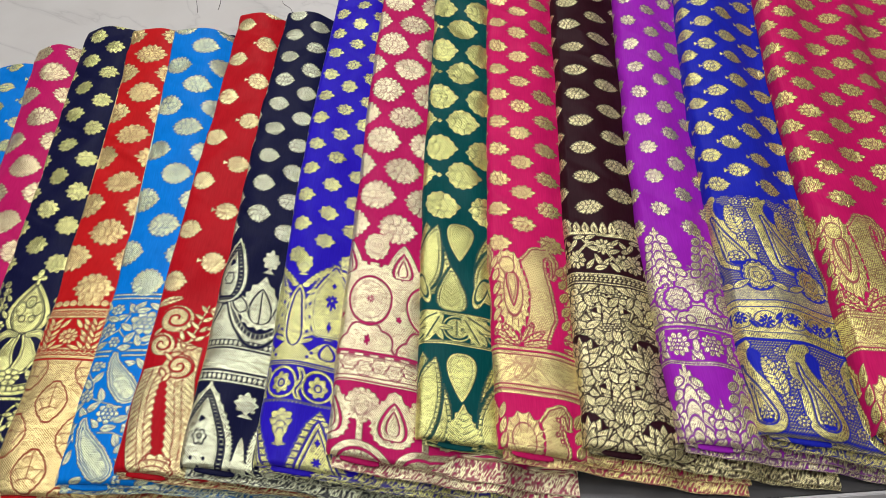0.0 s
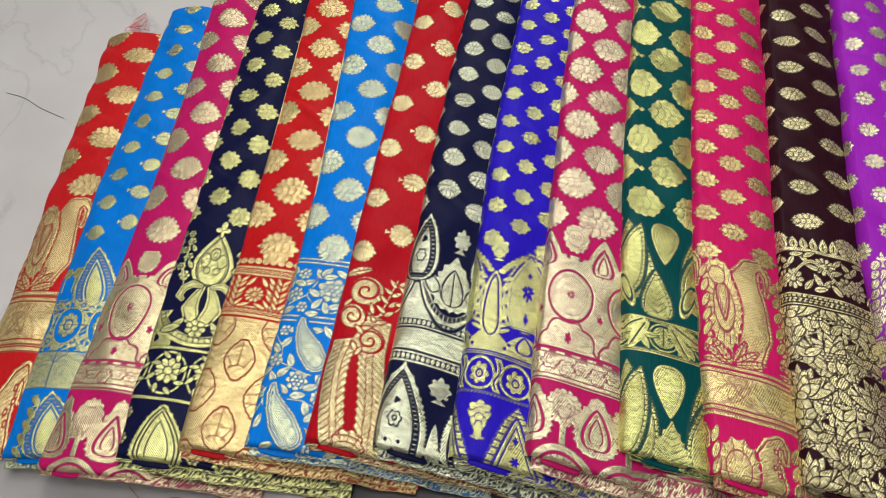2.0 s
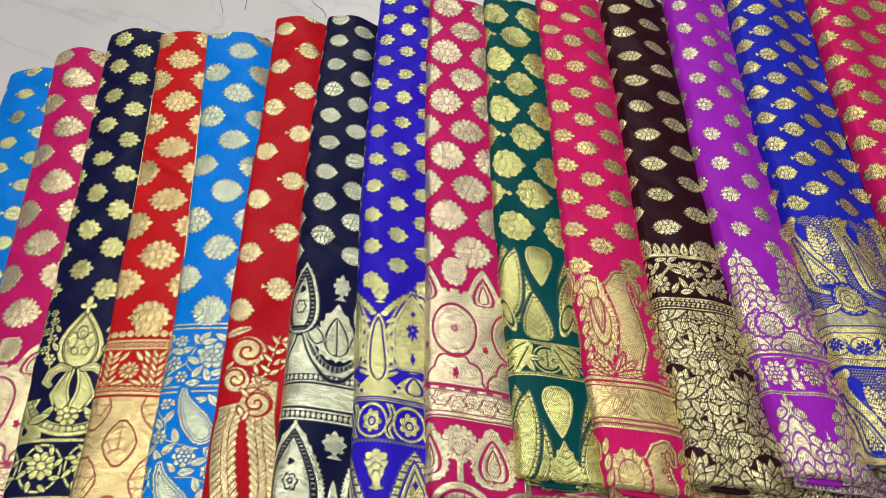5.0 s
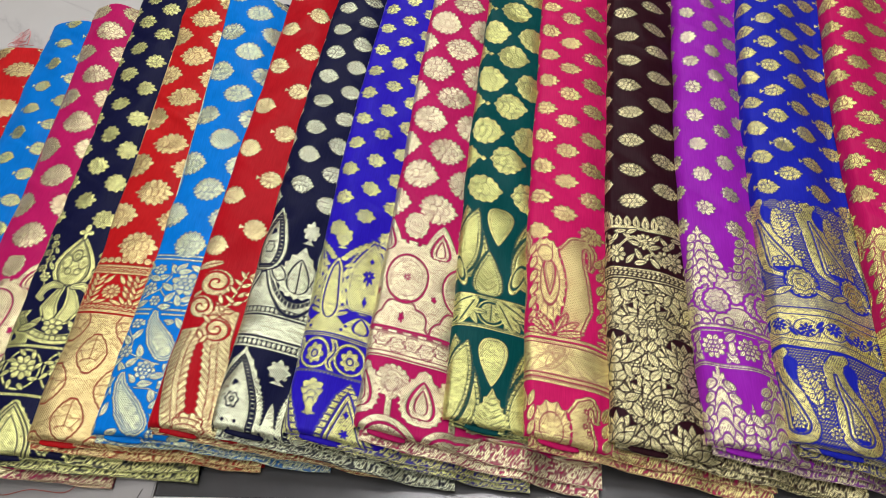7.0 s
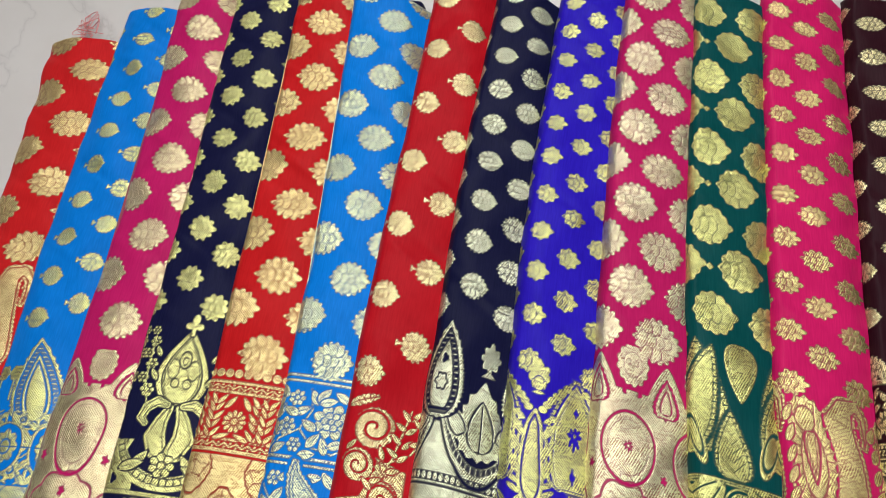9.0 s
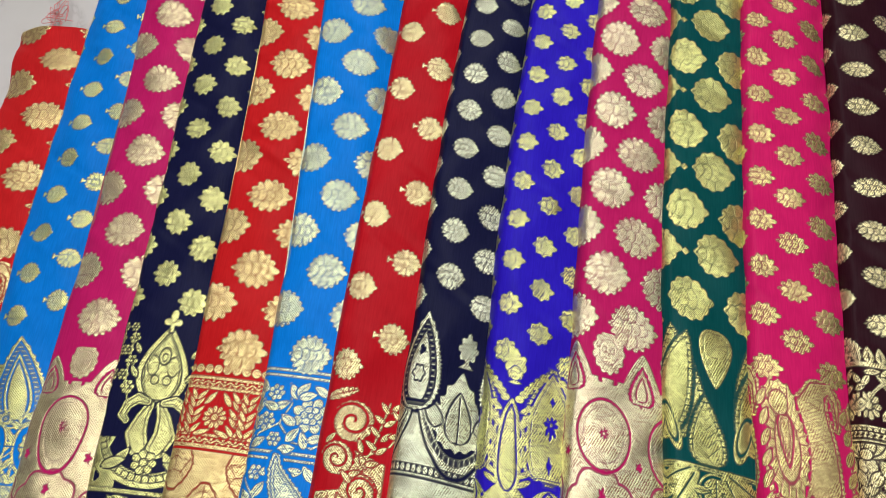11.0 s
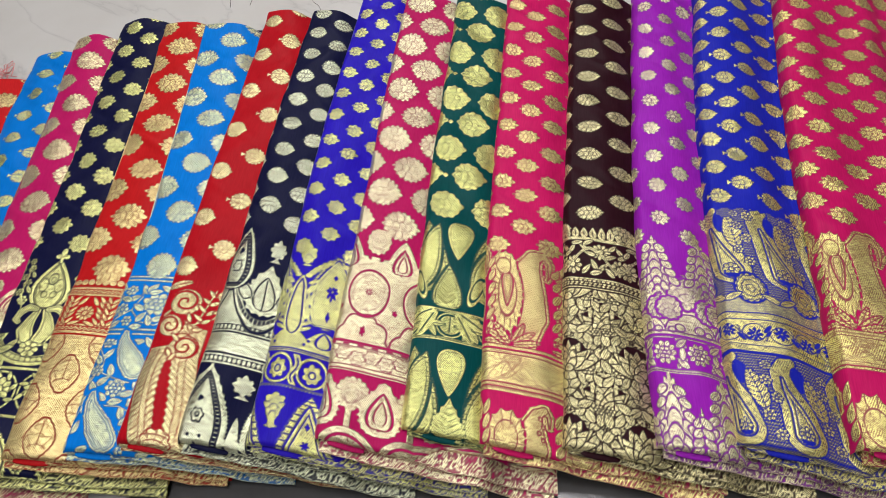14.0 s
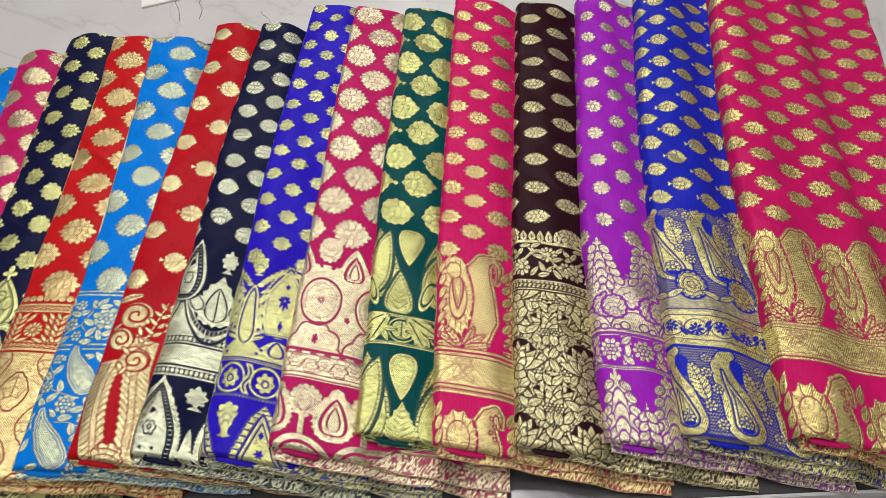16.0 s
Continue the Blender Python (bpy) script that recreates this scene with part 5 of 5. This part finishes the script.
# loft of each folded saree, and how far its folded side strays from a straight line at the front, middle and back
LOFT = dict(red0=0.0085, sky1=0.0085, mag=0.0085, navy1=0.0135, org=0.0125, sky2=0.0125, red=0.0135, navy2=0.0144, royal=0.0144, rani=0.0130, green=0.0095, pink=0.0100, mar=0.0100, purp=0.0110, roy2=0.0150, last=0.0160)
BOW = {k: tuple(0.001 * e for e in v) for k, v in dict(red0=(-14.8, -6.4, -0.3), sky1=(-22.2, -17.9, 3.5), mag=(-30.3, -12.5, -11.2), navy1=(-23.9, -17.8, -9.8), org=(-24.9, -14.1, -10.0), sky2=(-21.5, -9.9, -11.4), red=(-13.9, -12.6, -7.4), navy2=(-9.6, -13.0, -6.7), royal=(-10.3, -13.8, -2.5), rani=(-3.5, -11.1, -11.3), green=(-7.2, -12.1, -7.8), pink=(-1.6, -10.1, -9.2), mar=(-3.9, -9.8, -11.6), purp=(1.1, -11.4, -6.2), roy2=(4.6, -10.4, -6.6), last=(9.7, -4.1, -1.5)).items()}


class Pack:
    def __init__(self, key, front, back):
        self.loft, self.bow = LOFT[key], BOW.get(key, (0, 0, 0))
        a, b = np.array(front), np.array(back)
        self.o, self.len = a, float(np.linalg.norm(b - a))
        self.dv = (b - a) / self.len
        self.du = np.array((self.dv[1], -self.dv[0]))
        self.us, self.vs = np.linspace(0, W, 66), np.linspace(0, self.len, 13)

    def thick(self, v):
        s = np.clip(v / self.len, 0, 1)
        return self.loft * (1.04 + 0.18 * s - 0.16 * np.sin(np.pi * s))

    def stray(self, v):
        s = np.clip(v / self.len, 0, 1)
        a, b, c = self.bow
        return a * (1 - s) * (1 - 2 * s) + 4 * b * s * (1 - s) + c * s * (2 * s - 1)

    def world(self, u, v):
        w = v - SKEW * u
        u = u + self.stray(v)
        return self.o[0] + u * self.du[0] + w * self.dv[0], self.o[1] + u * self.du[1] + w * self.dv[1]

    def local(self, x, y):
        v = (x - self.o[0]) * self.dv[0] + (y - self.o[1]) * self.dv[1]
        u = (x - self.o[0]) * self.du[0] + (y - self.o[1]) * self.du[1]
        u = u - self.stray(v + SKEW * u)
        return u, v + SKEW * u

    def base(self, u, v):
        fu = np.clip(u / W, 0, 1) * (len(self.us) - 1)
        fv = np.clip(v / self.len, 0, 1) * (len(self.vs) - 1)
        i, j = np.minimum(fu.astype(int), len(self.us) - 2), np.minimum(fv.astype(int), len(self.vs) - 2)
        p, q = fu - i, fv - j
        z = self.zb
        return (z[i, j] * (1 - p) + z[i + 1, j] * p) * (1 - q) + (z[i, j + 1] * (1 - p) + z[i + 1, j + 1] * p) * q

    def settle(self, below):
        """Lets the pack sink onto the packs beneath it."""
        u, v = np.meshgrid(self.us, self.vs, indexing="ij")
        x, y = self.world(u, v)
        z = np.full_like(x, 0.0006)
        for p in below:
            pu, pv = p.local(x, y)
            inside = (pu > -0.001) & (pu < W + 0.001)
            z = np.maximum(z, np.where(inside, p.base(pu, np.clip(pv, 0, p.len)) + p.thick(pv) + 0.0004, 0))
        kernel = np.hanning(13)
        kernel /= kernel.sum()
        for _ in range(2):
            pad = np.pad(z, ((6, 6), (0, 0)), mode="reflect", reflect_type="odd")
            s = np.stack([np.convolve(pad[:, k], kernel, "valid") for k in range(z.shape[1])], 1)
            z = np.maximum(z, s)
        pad = np.pad(z, ((6, 6), (0, 0)), mode="reflect", reflect_type="odd")
        z = np.stack([np.convolve(pad[:, k], kernel, "valid") for k in range(z.shape[1])], 1)
        self.zb = np.maximum(z, 0.0006)


def sheet(name, x, y, z, px, py, mask, mat, parent, label=""):
    """A grid of cloth: arrays of rows by columns."""
    nr, nc = x.shape
    co = np.stack([x, y, z], -1).reshape(-1, 3).astype(np.float32)
    i = np.arange(nr * nc).reshape(nr, nc)
    quads = np.stack([i[:-1, :-1], i[:-1, 1:], i[1:, 1:], i[1:, :-1]], -1).reshape(-1, 4)
    me = bpy.data.meshes.new(name)
    me.vertices.add(len(co))
    me.vertices.foreach_set("co", co.ravel())
    me.loops.add(quads.size)
    me.loops.foreach_set("vertex_index", quads.ravel().astype(np.int32))
    me.polygons.add(len(quads))
    me.polygons.foreach_set("loop_start", np.arange(0, quads.size, 4, dtype=np.int32))
    me.polygons.foreach_set("use_smooth", np.ones(len(quads), dtype=bool))
    uv = me.uv_layers.new(name="UVMap")
    uv.data.foreach_set("uv", np.stack([px, py], -1).reshape(-1, 2)[quads.ravel()].astype(np.float32).ravel() / 1000)
    at = me.attributes.new("zari", "FLOAT", "POINT")
    at.data.foreach_set("value", mask.ravel().astype(np.float32))
    me.materials.append(mat)
    me.update(calc_edges=True)
    me.validate()
    ob = new(name, me)
    ob.parent = parent
    if label:
        ob["label"] = label
    return ob


def rough_line(rng, v, amp):
    return sum(amp / (k + 1) * np.sin(v * (18 + 31 * k) + rng.uniform(0, 6.3)) for k in range(4))


def build_saree(i, pack, spec, strip):
    key, front, back, silk, thread, vb, pallu, buti, cols, half, lean, label = spec
    rng = np.random.default_rng(100 + i)
    T = pack.loft
    root = tagged(new("folded_saree"), label, "saree", "fan of folded sarees")
    root.location = (front[0], front[1], 0)
    inv = (front[0], front[1])
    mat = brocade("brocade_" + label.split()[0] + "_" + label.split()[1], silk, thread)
    # columns: round the folded side, then across the top
    rx = 0.0075
    phi = np.linspace(0, np.pi / 2, 15)
    step = 0.00094
    flat = np.arange(rx + step, strip + 0.012, step)
    rest = np.linspace(strip + 0.014, W - 0.004, 14) if strip + 0.02 < W else np.array([])
    close = W - 0.004 + 0.004 * np.sin(np.linspace(0.3, np.pi / 2, 4))
    u = np.concatenate([rx * (1 - np.cos(phi)), flat, rest, close])
    lift = np.concatenate([np.sin(phi), np.ones(len(flat) + len(rest)), np.cos(np.linspace(0.3, np.pi / 2, 4))])
    across = np.concatenate([rx * 1000 - SHIFT * 1.0 * 1 - 7.0 + (SHIFT + 7.0) * phi / (np.pi / 2), flat * 1000, rest * 1000, close * 1000 + np.linspace(0, 6, 4)])
    # rows: round the front fold, along the top, round the back fold
    ry, drop, n = 0.004, 0.0050, 7
    psi = np.linspace(0, np.pi / 2, n)
    mid = np.arange(ry + step, pack.len - 0.006, step)
    back_psi = np.linspace(np.pi / 2, 0, 8)
    v = np.concatenate([ry * (1 - np.cos(psi)), mid, pack.len - 0.006 + 0.006 * np.cos(back_psi)])
    fall = np.concatenate([drop * (1 - np.sin(psi)), np.zeros(len(mid)), (T - 0.001) * (1 - np.sin(back_psi))])
    along = np.concatenate([ry * 1000 - 7.5 * (1 - psi / (np.pi / 2)), mid * 1000, pack.len * 1000 - 6 + 14 * (1 - back_psi / (np.pi / 2))])
    U, V = np.meshgrid(u, v)
    LIFT, FALL = np.meshgrid(lift, fall)
    PX, PY = np.meshgrid(across, along)
    tuck = 0.016 * np.clip((U - strip) / 0.02, 0, 1) * np.exp(-V / 0.03)
    X, Y = pack.world(U + rough_line(rng, V, 0.0007) - 0.0012 * np.cos(V * 5.2), V + tuck)
    Z = pack.base(U, V) + np.maximum(pack.thick(V) - FALL, 0.0) * LIFT
    # the soft body of the fold, and small creases
    belly = 0.0086 * np.sin(np.pi * np.clip(U / min(max(strip, 0.06), 0.08), 0, 1) ** 0.85) * LIFT * np.clip((0.6 + V * 12), 0, 1)
    if strip > 0.1:
        belly = 0.0045 * np.clip(U / 0.02, 0, 1) ** 0.6 * (1 - 0.6 * U / W) * LIFT
    crease = sum(0.00048 * np.sin(V * rng.uniform(30, 120) + U * rng.uniform(-160, 160) + rng.uniform(0, 6.3)) for _ in range(6))
    pucker = sum(0.0011 * np.exp(-(((V - rng.uniform(0.2, 0.58)) + 0.6 * (U - 0.03)) / 0.006) ** 2) * np.exp(-((U - rng.uniform(0, 0.06)) / 0.03) ** 2) * rng.choice((-1, 1)) for _ in range(7))
    Z = Z + belly - 0.0014 * LIFT + (crease + pucker) * LIFT
    cut = int(np.searchsorted(along, vb))
    for nm, a, b, lab in (("pallu", 0, cut + 1, "metal thread woven end piece"), ("body_cloth", cut, len(v), "")):
        L = Loom(PX[a:b], PY[a:b])
        if nm == "pallu":
            D = Loom(*drawn(key, PX[a:b], PY[a:b]))
            pallu(D)
            L.m = D.m
        butis(L, buti, cols, half[0], half[1], vb - 6, lean)
        if key == "green" and nm != "pallu":
            for cx, cy in ((46, 271.2), (50, 308), (17, 272.8), (29, 310), (-8, 290)):
                ty = (L.y - cy + 37.3) % 74.6 - 37.3
                L.put(np.abs(L.x - cx + 0.03 * (L.y - cy)) + np.abs(ty) * 0.9 - 2.9)
        sheet(nm, X[a:b] - inv[0], Y[a:b] - inv[1], Z[a:b], PX[a:b], PY[a:b], L.m, mat, root, lab)
    # folded layers below the top sheet, seen at the front
    nl = 4
    tops = (T - drop + 0.001) * np.array([0.27, 0.53, 0.78, 1.0])
    prev = 0.0
    for k in range(nl):
        z0, z1 = prev + 0.0003, tops[k]
        prev = z1
        uu = np.linspace(0.004, W - 0.001 - 0.004 * rng.random(), 140)
        out = (rng.uniform(-0.002, 0.004), rng.uniform(-0.007, -0.002), rng.uniform(0.0, 0.004), rng.uniform(-0.002, 0.001))[k]
        r = (z1 - z0) / 2
        a = np.linspace(-np.pi / 2, np.pi / 2, 11)
        deep = np.concatenate([[0.55, 0.2, 0.03], np.arange(0.016, out + r + 0.0005, -0.002)])
        run = 3.2 + (deep - out - r) * 1000
        vv = np.concatenate([deep, out + r - r * np.cos(a) * 1.6, deep[::-1]])
        zz = np.concatenate([[z0] * len(deep), (z0 + z1) / 2 + r * np.sin(a), [z1] * len(deep)])
        UU, VV = np.meshgrid(uu, vv)
        ZZ = np.repeat(zz[:, None], len(uu), 1)
        wob = 0.0010 * np.sin(UU * rng.uniform(20, 50) + rng.uniform(0, 6)) + 0.0003 * np.sin(UU * rng.uniform(150, 260) + rng.uniform(0, 6))
        VV2 = VV + np.where(VV < 0.02, wob, 0)
        X2, Y2 = pack.world(UU, VV2)
        Z2 = pack.base(UU, np.clip(VV2, 0, pack.len)) + ZZ + np.where(VV < 0.02, 0.0004 * np.sin(UU * rng.uniform(60, 140) + rng.uniform(0, 6)), 0)
        arc = np.concatenate([-run, np.linspace(-3, 3, 11), run[::-1]]) + 14 + 9 * k
        PX2, PY2 = np.meshgrid(uu * 1000 + 17 * (k + 1), arc)
        L = Loom(PX2, PY2)
        # small leaves lying side by side, their outlines dark, with bare silk here and there
        drift = 1.6 * np.sin(PX2 * 0.083 + 2.1 * k + i) + 0.9 * np.sin(PX2 * 0.31 + 1.3 * k)
        lines = np.minimum(np.abs(np.sin(PX2 * 0.74 + PY2 * 0.95 + drift)), np.abs(np.sin(PX2 * 0.61 - PY2 * 0.8 + 1.7 * drift + k)))
        bare = np.sin(PX2 * 0.09 + 2 * drift) * np.sin(PY2 * 0.5 + PX2 * 0.05 + drift + k)
        L.m = np.clip((lines - 0.10) * 2.8, 0.08, 0.85) * np.clip(2.3 - 2.2 * bare, 0.3, 1.0)
        if k == 0:
            L.m = np.where(UU > W - rng.uniform(0.010, 0.018), 0, L.m)
        sheet("fold_layer", X2 - inv[0], Y2 - inv[1], Z2, PX2, PY2, L.m, mat, root)
    # the plain inner tuck that peeps out under the top sheet
    u0 = rng.uniform(0.010, 0.016)
    uu = np.linspace(u0, u0 + rng.uniform(0.026, 0.034), 16)
    a = np.linspace(-np.pi / 2, np.pi / 2, 7)
    vv = np.concatenate([[0.03], -0.0022 + 0.003 - 0.0046 * np.cos(a), [0.03]])
    zz = np.concatenate([[-0.0012], 0.0019 * np.sin(a) + 0.0004, [0.0020]]) + T - drop
    UU, VV = np.meshgrid(uu, vv)
    ends = np.clip(np.sin(np.pi * (UU - uu[0]) / (uu[-1] - uu[0])), 0, 1) ** 0.4
    mid_z = T - drop + 0.0004
    Z2 = pack.base(UU, np.clip(VV, 0, 1)) + mid_z + (np.repeat(zz[:, None], len(uu), 1) - mid_z) * ends
    X2, Y2 = pack.world(UU, np.where(VV < 0.02, VV + 0.002 * (1 - ends), VV))
    sheet("inner_tuck", X2 - inv[0], Y2 - inv[1], Z2, UU * 1000, VV * 1000, np.zeros_like(UU), mat, root, "plain silk inner fold")
    return root


packs = []
for spec in SAREES:
    p = Pack(spec[0], spec[1], spec[2])
    p.settle(packs[-5:])
    packs.append(p)
for i, spec in enumerate(SAREES):
    if i + 1 < len(SAREES):
        pu0, _ = packs[i].local(*SAREES[i + 1][1])
        pu1, _ = packs[i].local(*SAREES[i + 1][2])
        strip = max(pu0, pu1) + 0.004
    else:
        strip = W - 0.03
    build_saree(i, packs[i], spec, strip)


# ---- small loose things on the table ----
def thread(name, points, radius, mat, label, rng):
    """A fallen thread: a thin tube along a smooth wandering line."""
    pts = [Vector(p) for p in points]
    dense = []
    for i in range(len(pts) - 1):
        a, b, c, d = pts[max(i - 1, 0)], pts[i], pts[i + 1], pts[min(i + 2, len(pts) - 1)]
        for k in range(8):
            t = k / 8
            dense.append(0.5 * ((2 * b) + (c - a) * t + (2 * a - 5 * b + 4 * c - d) * t * t + (3 * b - a - 3 * c + d) * t ** 3))
    dense.append(pts[-1])
    bm = bmesh.new()
    rings = []
    for i, p in enumerate(dense):
        way = (dense[min(i + 1, len(dense) - 1)] - dense[max(i - 1, 0)]).normalized()
        side = way.cross(Vector((0, 0, 1)))
        side = side.normalized() if side.length > 1e-6 else Vector((1, 0, 0))
        up = side.cross(way)
        rings.append([bm.verts.new(p + radius * (math.cos(a) * side + math.sin(a) * up)) for a in (0.5, 2.07, 3.64, 5.21)])
    for r0, r1 in zip(rings, rings[1:]):
        for k in range(4):
            bm.faces.new((r0[k], r0[(k + 1) % 4], r1[(k + 1) % 4], r1[k]))
    return tagged(part(name, bm, mat, smooth=True), label, "thread", "fallen threads")


rng = random.Random(5)
PINK_THREAD = plain("pink_thread", (0.62, 0.22, 0.22), 0.7)
DARK_LINE = plain("dark_line", (0.08, 0.07, 0.07), 0.7)
RED_THREAD = plain("red_thread", (0.40, 0.08, 0.06), 0.7)
for n in range(5):
    cx, cy = -0.652 + rng.uniform(-0.006, 0.006), 0.796 + rng.uniform(-0.004, 0.006)
    pts = [(cx, cy - 0.02, 0.012)]
    for k in range(6):
        pts.append((cx + rng.uniform(-0.014, 0.014), cy + rng.uniform(-0.006, 0.022), 0.004 + rng.uniform(0, 0.012)))
    thread("loose_thread", pts, 0.0004, PINK_THREAD, "tangled pink thread ends at a saree corner on the table", rng)
# threads, and last a dark vein of the marble drawn as a thread
ON_MARBLE = (
    ((-0.366, 0.995), (-0.370, 0.97), (-0.360, 0.945), (-0.354, 0.916)), ((-0.329, 0.975), (-0.331, 0.958), (-0.324, 0.938), (-0.325, 0.916)),
    ((-0.235, 0.918), (-0.231, 0.908), (-0.221, 0.895), (-0.217, 0.878)), ((-0.795, 0.694), (-0.765, 0.683), (-0.735, 0.664), (-0.698, 0.646)))
for line_pts in ON_MARBLE:
    thread("loose_thread", [(x, y, 0.0005) for x, y in line_pts], 0.0004, DARK_LINE, "single thin dark line, thread or vein, on the marble table", rng)
# dark scratch marks of the slab, drawn as short thin threads
for line_pts in (((-0.441, 0.191), (-0.425, 0.195), (-0.41, 0.192), (-0.392, 0.196)), ((-0.326, 0.205), (-0.330, 0.192), (-0.325, 0.182), (-0.332, 0.17))):
    thread("loose_thread", [(x, y, 0.0001) for x, y in line_pts], 0.0003, DARK_LINE, "short dark scratch mark on the front slab", rng)
thread("loose_thread", [(x, y, 0.0002) for x, y in ((-0.468, 0.213), (-0.45, 0.202), (-0.425, 0.206), (-0.395, 0.203), (-0.385, 0.209))], 0.0004, RED_THREAD, "curled red thread lying on the front slab", rng)
card = bmesh.new()
box(card, 0, 0, 0.0, 0.058, 0.045, 0.003, 0.0006)
PAPER = plain("white_card", (0.70, 0.69, 0.66), 0.6)
c = tagged(part("paper_slip", card, PAPER), "small white card slip lying behind the sarees", "paper slip")
c.matrix_world = pose(-0.418, 0.959, 0.0003, 0, 0, 11)
